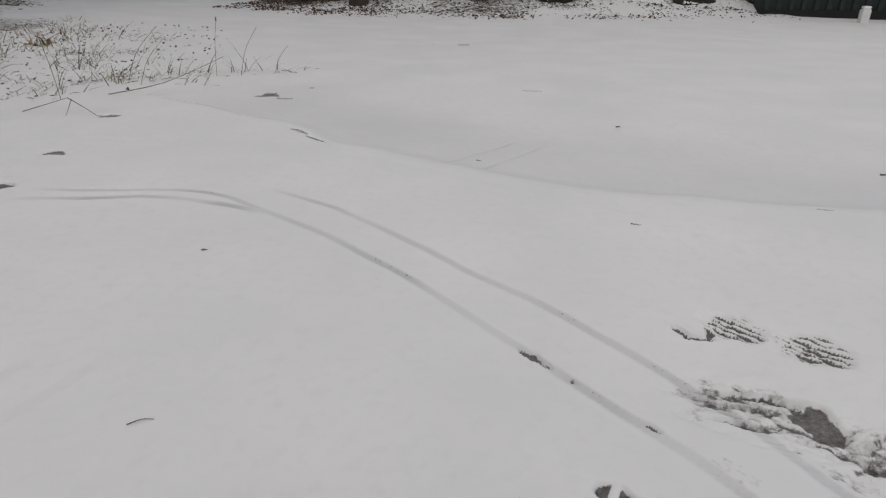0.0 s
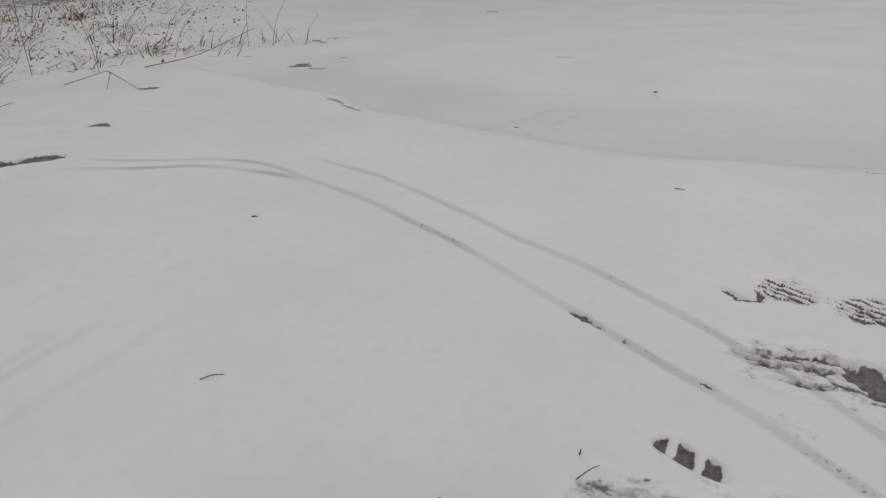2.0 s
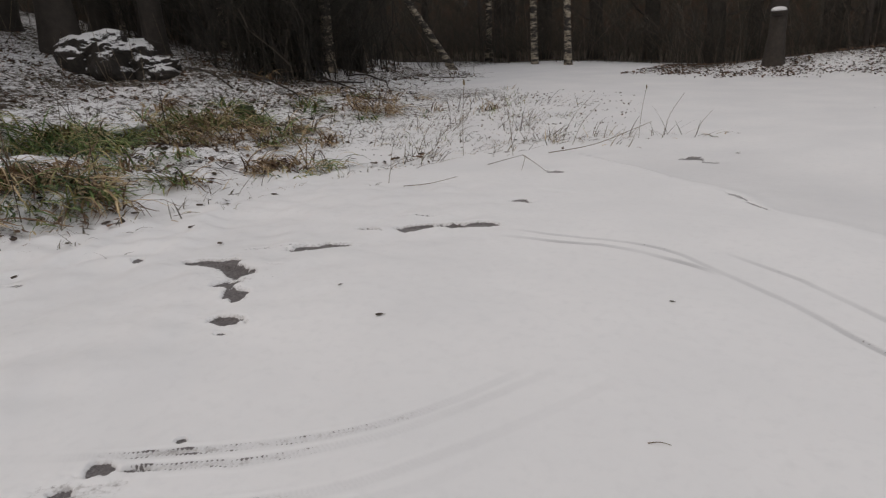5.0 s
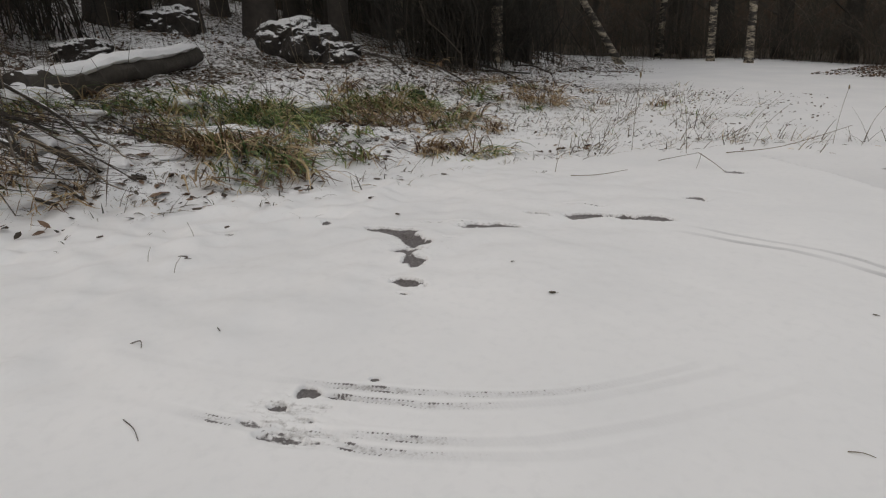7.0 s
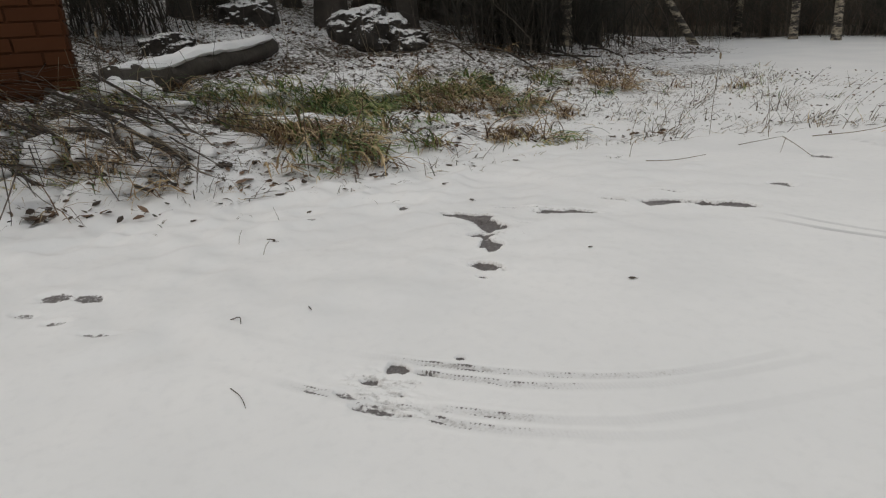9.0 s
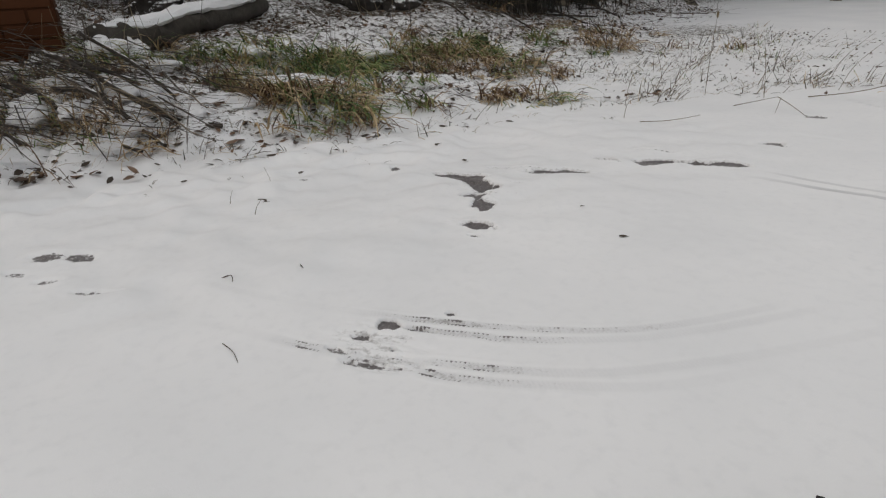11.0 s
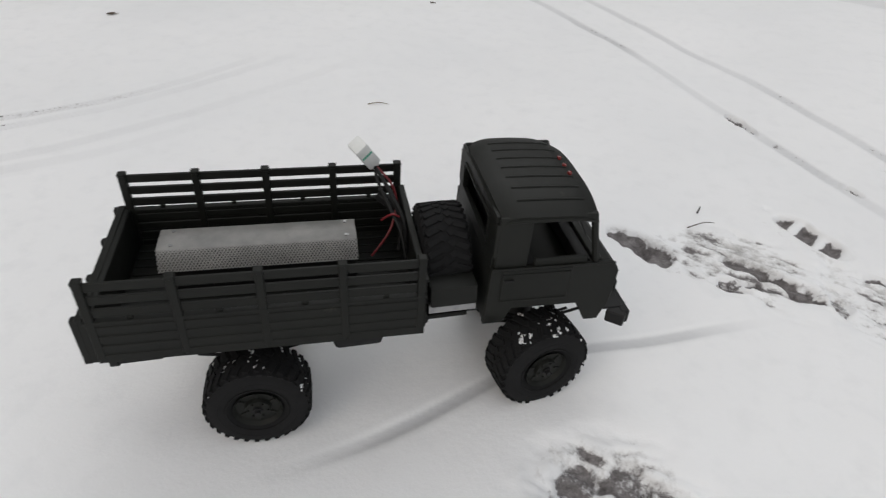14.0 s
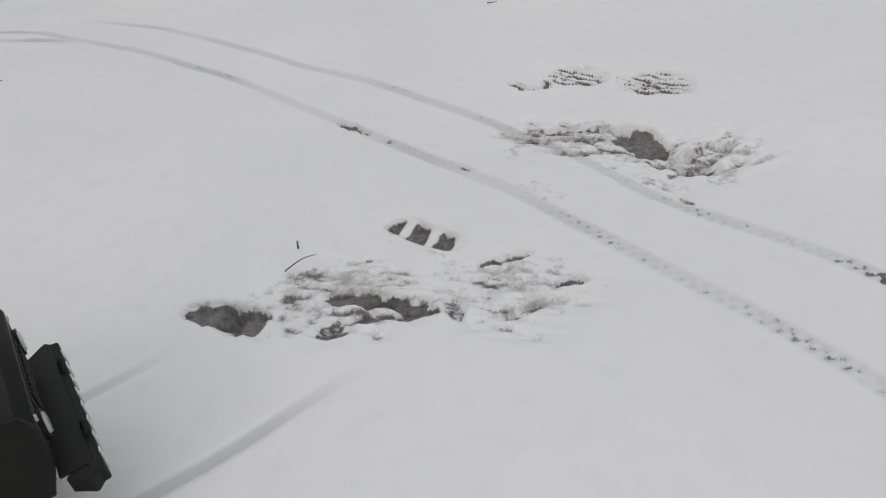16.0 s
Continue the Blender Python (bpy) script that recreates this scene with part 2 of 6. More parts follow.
def value_noise(x, y, cell, seed):
    """Smooth noise from -1 to 1 with features of one cell's size."""
    if seed not in TABLES:
        TABLES[seed] = np.random.default_rng(seed).uniform(-1, 1, (256, 256))
    table = TABLES[seed]
    u, v = x / cell, y / cell
    i, j = np.floor(u).astype(int), np.floor(v).astype(int)
    fu, fv = u - i, v - j
    fu, fv = fu * fu * (3 - 2 * fu), fv * fv * (3 - 2 * fv)
    g = lambda a, b: table[a % 256, b % 256]
    return (g(i, j) * (1 - fu) + g(i + 1, j) * fu) * (1 - fv) + (g(i, j + 1) * (1 - fu) + g(i + 1, j + 1) * fu) * fv


def smooth(a, b, x):
    t = np.clip((x - a) / (b - a), 0, 1)
    return t * t * (3 - 2 * t)


def behind_bank(x, y):
    """Metres behind the foot of the grassy bank."""
    foot = -2.45 - 0.42 * np.clip(y - 1.9, 0, 30) + 0.18 * np.sin(1.9 * y) - 0.25 * np.clip(-y, 0, 4)
    return foot - x


def lie(x, y):
    """The broad lie of the land."""
    d = behind_bank(x, y)
    r = np.hypot(x, y)
    bearing = np.degrees(np.arctan2(-x, np.maximum(y, 1e-6)))
    z = 0.160 * np.clip(d, 0, 7) * smooth(-0.2, 0.7, d) * (1 - 0.75 * smooth(3.2, 9, y))
    z = z + 0.046 * np.clip(r - 3.5, 0, 9) * smooth(4, 30, bearing) * (0.66 + 0.34 * smooth(37, 46, bearing)) * (y > 0)
    z = z + 0.10 * smooth(0.2, 1.5, d) * value_noise(x, y, 0.9, 5) + 0.05 * smooth(0, 0.8, d) * value_noise(x, y, 0.31, 6)
    z = z + 0.55 * np.exp(-(((x - 2.5) / 1.5) ** 2) - ((y - 9.7) / 0.75) ** 2) * (1 + 0.4 * value_noise(x, y, 0.35, 8))
    z = z + 0.28 * np.exp(-(((x + 0.3) / 1.8) ** 2) - ((y - 10.0) / 0.8) ** 2)
    heap = smooth(-4.6, -4.0, x) * (1 - smooth(-2.9, -2.5, x)) * smooth(-1.2, -0.6, y) * (1 - smooth(0.4, 0.8, y))
    z = z + 0.075 * heap * (0.5 + value_noise(x, y, 0.17, 9))
    z = z + 0.02 * value_noise(x, y, 1.7, 7) * smooth(2, 5, r)
    return z


# Wheel tracks: points along each, half width, depth, strength of the tread's print.
TRACKS = []


def track(half, depth, tread, *points):
    TRACKS.append((points, half, depth, tread))


track(0.0100, 0.0022, 0.45, (-0.98, 1.64), (-0.86, 1.648), (-0.65, 1.672), (-0.48, 1.645), (-0.35, 1.56), (-0.13, 1.39), (0.034, 1.233), (0.183, 1.062), (0.278, 0.953), (0.38, 0.826), (0.45, 0.742), (0.544, 0.606), (0.604, 0.51), (0.655, 0.411), (0.72, 0.25))
track(0.012, 0.003, 0.2, (-1.0, 1.56), (-0.8, 1.6), (-0.63, 1.622), (-0.43, 1.572), (-0.29, 1.505))
track(0.0098, 0.0021, 0.45, (-0.36, 1.7), (-0.235, 1.62), (-0.13, 1.545), (0.06, 1.36), (0.19, 1.222), (0.32, 1.095), (0.43, 0.955), (0.52, 0.835), (0.608, 0.685), (0.69, 0.575), (0.74, 0.49), (0.81, 0.36))
track(0.012, 0.0015, 0.8, (-1.352, 0.057), (-1.164, 0.153), (-0.944, 0.304), (-0.895, 0.336), (-0.853, 0.37), (-0.799, 0.409), (-0.751, 0.45), (-0.636, 0.558), (-0.557, 0.692), (-0.48, 0.88))
track(0.012, 0.0015, 0.8, (-0.88, 0.304), (-0.843, 0.332), (-0.805, 0.359), (-0.76, 0.394), (-0.72, 0.423), (-0.599, 0.555), (-0.518, 0.71), (-0.42, 0.93))
track(0.013, 0.0015, 0.8, (-1.166, 0.01), (-1.012, 0.098), (-0.9, 0.167), (-0.83, 0.212), (-0.769, 0.263), (-0.724, 0.301), (-0.649, 0.361), (-0.545, 0.464), (-0.462, 0.618), (-0.382, 0.791), (-0.31, 0.97))
track(0.013, 0.0015, 0.8, (-0.753, 0.247), (-0.682, 0.284), (-0.602, 0.355), (-0.483, 0.482), (-0.4, 0.66))
track(0.0062, 0.0024, 0.15, (-0.03, 0.16), (0.05, 0.245), (0.139, 0.365), (0.228, 0.425), (0.333, 0.5))
track(0.0062, 0.0024, 0.15, (-0.12, 0.285), (-0.03, 0.375), (0.05, 0.452), (0.107, 0.491), (0.173, 0.539))
track(0.009, 0.0055, 0.25, (0.085, 1.995), (0.20, 2.132), (0.305, 2.255), (0.37, 2.335))
track(0.009, 0.0055, 0.25, (0.212, 1.965), (0.31, 2.08), (0.40, 2.187), (0.46, 2.26))
# Holes down to wet ground: x, y, half length, half width, heading in degrees, depth, how bare.
HOLES = []


def hole(*numbers):
    HOLES.append(numbers)


hole(0.181, 0.57, 0.024, 0.015, -25, 0.01, 1)
hole(0.208, 0.558, 0.022, 0.016, -30, 0.01, 1)
hole(0.302, 0.572, 0.026, 0.012, -15, 0.007, 0.72)
hole(0.336, 0.56, 0.026, 0.012, -12, 0.007, 0.76)
hole(0.352, 0.543, 0.022, 0.007, 5, 0.006, 0.78)
hole(0.306, 0.541, 0.036, 0.006, 8, 0.006, 0.62)
hole(0.283, 0.529, 0.016, 0.006, 0, 0.006, 0.6)
hole(0.384, 0.545, 0.008, 0.017, 10, 0.006, 0.55)
hole(0.432, 0.607, 0.026, 0.005, 5, 0.006, 0.62)
hole(0.487, 0.566, 0.014, 0.0055, 10, 0.007, 0.8)
hole(0.445, 0.535, 0.025, 0.005, 25, 0.005, 0.5)
hole(0.638, 0.812, 0.038, 0.023, -58, 0.009, 0.72)
hole(0.61, 0.848, 0.026, 0.009, -15, 0.008, 0.6)
hole(0.575, 0.858, 0.045, 0.006, -10, 0.009, 0.66)
hole(0.553, 0.835, 0.05, 0.005, -14, 0.007, 0.55)
hole(0.535, 0.8, 0.035, 0.006, -14, 0.007, 0.5)
hole(0.64, 0.755, 0.03, 0.004, -40, 0.006, 0.8)
hole(0.672, 0.735, 0.024, 0.012, 5, 0.01, 0.78)
hole(0.7, 0.765, 0.035, 0.016, 30, 0.008, 0.5)
hole(0.523, 1.018, 0.019, 0.007, -65, 0.008, 0.8)
hole(0.545, 1.001, 0.022, 0.007, -10, 0.008, 0.8)
hole(0.568, 1.016, 0.013, 0.007, 70, 0.007, 0.7)
hole(0.281, 0.949, 0.02, 0.009, -50, 0.008, 0.7)
hole(0.3, 0.925, 0.01, 0.005, -50, 0.006, 0.55)
hole(0.335, 0.885, 0.007, 0.003, -45, 0.005, 0.6)
hole(0.42, 0.79, 0.012, 0.004, -52, 0.005, 0.6)
hole(-1.6, 0.97, 0.085, 0.036, 25, 0.014, 1.1)
hole(-1.5, 0.965, 0.085, 0.03, -10, 0.014, 1.1)
hole(-1.42, 0.945, 0.035, 0.035, 40, 0.012, 0.95)
hole(-1.4, 0.875, 0.04, 0.035, 20, 0.014, 1.05)
hole(-1.32, 0.84, 0.045, 0.026, -20, 0.014, 1)
hole(-1.2, 0.722, 0.048, 0.0192, 10, 0.014, 1.1)
hole(-1.42, 1.235, 0.08, 0.034, 48, 0.014, 1.05)
hole(-1.56, 1.15, 0.06, 0.016, 40, 0.01, 0.8)
hole(-1.4, 1.443, 0.05, 0.0144, 0, 0.012, 1)
hole(-1.25, 1.56, 0.1, 0.036, 38, 0.014, 1.1)
hole(-1.12, 1.635, 0.11, 0.029, 28, 0.014, 1.05)
hole(-1.36, 1.64, 0.06, 0.0144, 24, 0.01, 0.8)
hole(-1.19, 1.603, 0.075, 0.028, 33, 0.012, 1.05)
hole(-1.36, 1.27, 0.042, 0.009, 38, 0.008, 0.85)
hole(-1.575, 1.135, 0.032, 0.009, 40, 0.008, 0.85)
hole(-1.52, 1.185, 0.03, 0.007, 45, 0.007, 0.75)
hole(-1.40, 1.452, 0.032, 0.008, -12, 0.008, 0.9)
hole(-2.383, 1.092, 0.03, 0.02, 20, 0.008, 0.75)
hole(-1.823, 0.866, 0.018, 0.016, 0, 0.01, 0.85)
hole(-1.386, 1.034, 0.022, 0.006, 30, 0.006, 0.7)
hole(-1.144, 0.674, 0.014, 0.009, 10, 0.007, 0.8)
hole(-0.862, 0.4, 0.009, 0.008, 0, 0.007, 0.8)
hole(-1.966, 0.571, 0.04, 0.018, 30, 0.006, 0.55)
hole(-0.904, 0.295, 0.026, 0.018, 25, 0.01, 0.95)
hole(-0.858, 0.32, 0.03, 0.007, 30, 0.008, 0.6)
hole(-0.901, 0.236, 0.019, 0.011, 35, 0.009, 0.9)
hole(-0.887, 0.183, 0.028, 0.009, 25, 0.005, 0.55)
hole(-0.817, 0.199, 0.042, 0.011, 33, 0.006, 0.62)
hole(-0.827, 0.256, 0.008, 0.006, 0, 0.008, 0.7)
hole(-1.13, 2.0, 0.045, 0.034, 15, 0.010, 0.68)
hole(-1.25, 2.55, 0.045, 0.036, 10, 0.009, 0.64)
hole(-0.79, 3.15, 0.09, 0.045, 5, 0.006, 0.66)
hole(-0.7, 3.08, 0.06, 0.03, -20, 0.006, 0.62)
hole(-0.614, 3.29, 0.06, 0.03, 0, 0.006, 0.62)
hole(-0.44, 2.33, 0.06, 0.016, -45, 0.005, 0.55)
hole(-0.34, 2.215, 0.06, 0.014, -40, 0.005, 0.6)
hole(1.044, 1.611, 0.03, 0.016, 0, 0.005, 0.66)
hole(0.469, 3.252, 0.06, 0.03, -10, 0.006, 0.5)
hole(-1.734, -0.183, 0.05, 0.03, 50, 0.008, 0.6)
hole(-1.69, -0.12, 0.045, 0.026, 45, 0.008, 0.6)
hole(-1.567, -0.194, 0.03, 0.015, 45, 0.006, 0.54)
hole(-1.668, -0.255, 0.03, 0.015, 40, 0.006, 0.54)
hole(-1.435, -0.12, 0.05, 0.012, 50, 0.006, 0.52)
hole(0.19, 0.262, 0.02, 0.018, 60, 0.008, 0.6)
hole(0.222, 0.275, 0.022, 0.014, 10, 0.008, 0.6)
hole(0.255, 0.272, 0.022, 0.008, -15, 0.007, 0.55)
hole(0.21, 0.245, 0.04, 0.012, 0, 0.006, 0.45)
hole(-0.15, 5.4, 0.13, 0.06, 0, 0.006, 0.62)
hole(0.1, 5.45, 0.05, 0.04, 0, 0.006, 0.55)
# Trampled slush: x, y, half length, half width, heading, strength.
SLUSHES = []


def trampled(*numbers):
    SLUSHES.append(numbers)


trampled(0.31, 0.578, 0.09, 0.062, -12, 0.62)
trampled(0.44, 0.562, 0.075, 0.062, -20, 0.6)
trampled(0.225, 0.558, 0.06, 0.035, -28, 0.5)
trampled(0.35, 0.65, 0.06, 0.025, -38, 0.4)
trampled(0.575, 0.82, 0.12, 0.065, -22, 0.66)
trampled(0.7, 0.755, 0.08, 0.06, 20, 0.62)
trampled(0.63, 0.775, 0.07, 0.035, -30, 0.6)
trampled(0.6, 1.03, 0.05, 0.035, -40, 0.42)
trampled(0.712, 0.968, 0.05, 0.042, -45, 0.5)
trampled(0.62, 0.7, 0.05, 0.03, -50, 0.5)
trampled(0.225, 0.262, 0.07, 0.045, 0, 0.6)
trampled(-0.87, 0.24, 0.09, 0.05, 30, 0.5)
trampled(-0.80, 0.22, 0.08, 0.03, 35, 0.56)
trampled(-1.45, 0.93, 0.2, 0.1, 0, 0.35)
trampled(-1.2, 1.6, 0.25, 0.06, 30, 0.35)
trampled(0.49, 0.7, 0.06, 0.035, -50, 0.4)
# Boot soles pressed into the snow: x, y, half length, half width, heading, cleats crosswise or not.
SOLES = [(0.612, 1.036, 0.054, 0.041, -40, False), (0.710, 0.975, 0.056, 0.046, -34, False), (0.361, 0.664, 0.052, 0.017, -40, True)]


def along(points, x, y):
    """Distance along a line of points and across it, for every place near it."""
    best = np.full(x.shape, 9.0)
    s, at = np.zeros(x.shape), 0.0
    total = sum(math.dist(a, b) for a, b in zip(points, points[1:]))
    for (ax, ay), (bx, by) in zip(points, points[1:]):
        length = math.dist((ax, ay), (bx, by))
        ux, uy = (bx - ax) / length, (by - ay) / length
        t = np.clip((x - ax) * ux + (y - ay) * uy, 0, length)
        d = np.hypot(x - ax - t * ux, y - ay - t * uy)
        side = np.sign((x - ax) * uy - (y - ay) * ux)
        near = d < np.abs(best)
        best = np.where(near, d * np.where(side == 0, 1, side), best)
        s = np.where(near, at + t, s)
        at += length
    return s, best, total


def curve_points(points, steps=8):
    """A smooth line through points."""
    p = [points[0], *points, points[-1]]
    out = []
    for a, b, c, d in zip(p, p[1:], p[2:], p[3:]):
        for k in range(steps):
            t = k / steps
            out.append(tuple(0.5 * (2 * b[n] + (c[n] - a[n]) * t + (2 * a[n] - 5 * b[n] + 4 * c[n] - d[n]) * t * t + (3 * b[n] - a[n] - 3 * c[n] + d[n]) * t**3) for n in range(len(b))))
    return [*out, points[-1]]


def ellipse(x, y, cx, cy, a, b, heading):
    c, s = math.cos(radians(heading)), math.sin(radians(heading))
    u, v = (x - cx) * c + (y - cy) * s, -(x - cx) * s + (y - cy) * c
    return u, v, np.hypot(u / a, v / b)


def rolling(x, y):
    """The lie of the land with the snow's soft unevenness."""
    r = np.hypot(x, y)
    clear = smooth(0.3, 0.7, np.hypot(x - 0.02, y - 0.31))
    return lie(x, y) + 0.0055 * value_noise(x, y, 0.24, 14) * clear + 0.0060 * value_noise(x, y, 0.45, 11) + 0.0024 * value_noise(x, y, 0.13, 12) * smooth(0, 0.3, r) + 0.0007 * value_noise(x, y, 0.033, 13)


def sheet(x, y):
    """Height of the snow and how bare, slushy and littered it is."""
    z = rolling(x, y)
    d = behind_bank(x, y)
    # a drift's edge, beyond which the snow lies lower
    edge = [(-0.75, 2.62), (-0.47, 2.40), (-0.345, 2.215), (-0.17, 2.11), (0.07, 1.97), (0.30, 1.825), (0.57, 1.70), (1.0, 1.62), (1.6, 1.6)]
    near = (np.abs(x) < 3) & (y > 0.8) & (y < 4)
    _, off, _ = along(curve_points(edge, 4), x[near], y[near])
    step = np.zeros_like(z)
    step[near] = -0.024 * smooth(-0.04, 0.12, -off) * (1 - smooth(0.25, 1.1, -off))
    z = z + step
    bare, slush, press_grey = np.zeros_like(z), np.zeros_like(z), np.zeros_like(z)
    # greyer snow from the edge outwards, fading with distance
    press_grey[near] = 0.30 * smooth(0.0, 0.06, -off) * (1 - smooth(0.2, 1.0, -off))
    litter = 0.455 * smooth(-0.35, 0.5, d) + 0.11 * smooth(0.8, 2.6, d)
    slope = smooth(-0.1, 0.55, -2.4 - 0.2 * (y - 2.2) - x + 0.25 * value_noise(x, y, 0.4, 47)) * smooth(2.0, 2.6, y) * (1 - smooth(6.0, 7.0, y))
    litter = np.maximum(litter, 0.48 * slope)
    far_litter = smooth(8.2, 9.2, y + 0.35 * value_noise(x, y, 0.8, 31)) * smooth(-3.4, -2.6, x) * (1 - smooth(3.5, 5, x))
    litter = np.maximum(litter, 0.56 * far_litter)
    litter = litter * (0.85 + 0.3 * value_noise(x, y, 0.6, 32))
    # the wood's floor lies under needles and leaves
    litter = np.maximum(litter, 0.95 * smooth(11.6, 12.6, np.hypot(x, y)) * (y > 0) * (1 - smooth(3.5, 6, x)))
    z = z + 0.0085 * (1 - smooth(-1.35, -0.8, x)) * value_noise(x, y, 0.085, 34) * (y < 2.2)
    z = z + 0.016 * smooth(-0.75, -0.2, d) * (1 - smooth(0.5, 1.2, d)) * (y < 3.4) * value_noise(x, y, 0.075, 33)
    for points, half, depth, tread in TRACKS:
        xs, ys = [p[0] for p in points], [p[1] for p in points]
        m = (x > min(xs) - 0.08) & (x < max(xs) + 0.08) & (y > min(ys) - 0.08) & (y < max(ys) + 0.08)
        s, off, total = along(curve_points(list(points), 5), x[m], y[m])
        dots = smooth(-1.03, -0.93, x[m]) * (1 - smooth(-0.78, -0.30, x[m])) if tread > 0.6 else np.ones_like(s)
        lasting = 0.2 + 0.8 * dots
        fade = lasting * smooth(0, 0.03 if tread > 0.6 or depth > 0.005 else 0.15, s) * smooth(0, 0.12, total - s) * (0.72 + 0.4 * value_noise(s, s * 0 + depth * 999, 0.12, 21))
        q = np.abs(off) / half
        groove = 1 - smooth(0.1, 1.75, q)
        rim = np.exp(-(((q - 1.5) / 0.3) ** 2))
        lug = np.sin(2 * np.pi * s / (0.0125 if tread < 0.6 else 0.0076) + np.where(off > 0, np.pi, 0) + q * 1.2)
        ragged = lug + 1.1 * value_noise(x[m], y[m], 0.011, 40)
        print_ = (tread + 0.5 * (tread > 0.3) * (1 - smooth(0.5, 0.9, y[m]))) * (0.0016 if tread < 0.6 else 0.0009) * lug * (1 - smooth(0.75, 1.0, q))
        z[m] += fade * (-depth * groove + (0.0003 + 0.0004 * (tread > 0.3)) * rim + print_ * groove)
        press_grey[m] = np.maximum(press_grey[m], min(1.0, depth / 0.0024) * (0.75 if tread > 0.6 else 1.0) * fade * (1 - smooth(0.55, 1.2, q)))
        slush[m] = np.maximum(slush[m], fade * groove * (1.4 if tread > 0.6 else 1.0) * (0.30 + 0.22 * tread + 0.10 * tread * (lug < 0)))
        edge = np.exp(-(((q - 0.66) / 0.42) ** 2))
        fresh = (1 - smooth(0.45, 0.8, y[m])) * np.exp(-(((off / half - 0.15) / 0.9) ** 2))
        mark = dots * edge * (0.42 + 0.55 * smooth(-0.3, 0.5, -lug) + 0.50 * value_noise(x[m], y[m], 0.017, 36)) if tread > 0.6 else tread * (0.42 + 0.42 * smooth(0.1, 0.8, -ragged)) + (tread > 0.3) * fresh * (0.22 + 0.44 * smooth(-0.1, 0.6, -lug - 0.25 * value_noise(x[m], y[m], 0.011, 40)))
        if tread < 0.6:
            press_grey[m] = press_grey[m] * (1 + 0.35 * fresh * np.sign(-ragged) * (tread > 0.3))
        if 0.3 < tread < 0.6:
            mark = mark + 0.26 * np.exp(-(((off / half + 0.7) / 0.35) ** 2)) * smooth(0.2, 0.9, -ragged)
        bare[m] = np.maximum(bare[m], fade * (1 - smooth(0.5, 1.4, q)) * mark)
    for cx, cy, a, b, heading, strength in SLUSHES:
        m = np.hypot(x - cx, y - cy) < 2.2 * max(a, b)
        u, v, q = ellipse(x[m], y[m], cx, cy, a, b, heading)
        w = 1 - smooth(0.55, 1.3, q + 0.25 * value_noise(x[m], y[m], 0.02, 23))
        # smeared snow, longer than wide, with wet ground in the cracks between
        warp = 0.006 * value_noise(x[m], y[m], 0.03, 37)
        clod = 0.65 * value_noise(u * 0.5 + warp, v * 1.7 + warp, 0.0125, 24) + 0.42 * value_noise(u * 0.55, v * 1.9 + warp, 0.0062, 25) + 0.16 * value_noise(u, v * 1.4, 0.0035, 27)
        patchy = 0.5 + 0.5 * smooth(-0.5, 0.5, value_noise(x[m], y[m], 0.032, 29))
        slush[m] = np.maximum(slush[m], strength * w * (0.90 - 0.45 * clod))
        bare[m] = np.maximum(bare[m], strength * w * patchy * (0.62 - 0.60 * clod))
        z[m] += w * float(smooth(0.38, 0.56, strength)) * (-0.0045 + 0.0032 * clod)
    for cx, cy, a, b, heading, depth, how in HOLES:
        m = np.hypot(x - cx, y - cy) < 2.5 * max(a, b)
        _, _, q = ellipse(x[m], y[m], cx, cy, a, b, heading)
        q = q + 0.27 * value_noise(x[m], y[m], 0.35 * a + 0.3 * b + 0.003, 26) + 0.20 * value_noise(x[m], y[m], 0.5 * b + 0.002, 28) + 0.10 * value_noise(x[m], y[m], 0.2 * b + 0.003, 30)
        w = 1 - smooth(0.75, 1.25, q)
        z[m] -= depth * w
        z[m] += 0.0009 * np.exp(-(((q - 1.5) / 0.3) ** 2))
        bare[m] = np.maximum(bare[m], how * (1 - smooth(0.8, 1.15, q)))
        slush[m] = np.maximum(slush[m], 0.55 * how * (1 - smooth(0.9, 1.6, q)))
    for cx, cy, a, b, heading, crosswise in SOLES:
        m = np.hypot(x - cx, y - cy) < 2 * a
        u, v, q = ellipse(x[m], y[m], cx, cy, a, b, heading)
        w = 1 - smooth(0.8, 1.1, q + 0.22 * value_noise(u, v, 0.02, 41))
        wave = (u + 0.25 * v) / 0.031 + 0.27 if crosswise else (v + 0.12 * u + 0.0030 * value_noise(u, v, 0.014, 38)) / 0.0135
        cleat = np.sin(2 * np.pi * wave) + 0.5 * value_noise(u, v, 0.009, 39) + (0.45 if crosswise else 0.5 * value_noise(u, v, 0.03, 42))
        z[m] -= w * (0.006 + 0.004 * cleat)
        bare[m] = np.maximum(bare[m], w * (0.28 + 0.52 * smooth(-0.35, 0.45, cleat)))
        slush[m] = np.maximum(slush[m], w * (0.42 + 0.2 * cleat))
    return z, bare, slush, litter, press_grey


def height(x, y):
    """The snow's height at one place."""
    return float(sheet(np.array([float(x)]), np.array([float(y)]))[0][0])


def graded(zones, low, high, grow=1.09):
    """Grid lines: even steps inside the zones (start, end, step), ever wider outside them."""
    lines = []
    for a, b, step in zones:
        lines += list(np.arange(a, b - step / 2, step))
    lines.append(zones[-1][1])
    step = zones[-1][2]
    while lines[-1] < high:
        step *= grow
        lines.append(lines[-1] + step)
    step, before = zones[0][2], [zones[0][0]]
    while before[-1] > low:
        step *= grow
        before.append(before[-1] - step)
    return np.array(before[:0:-1] + lines)


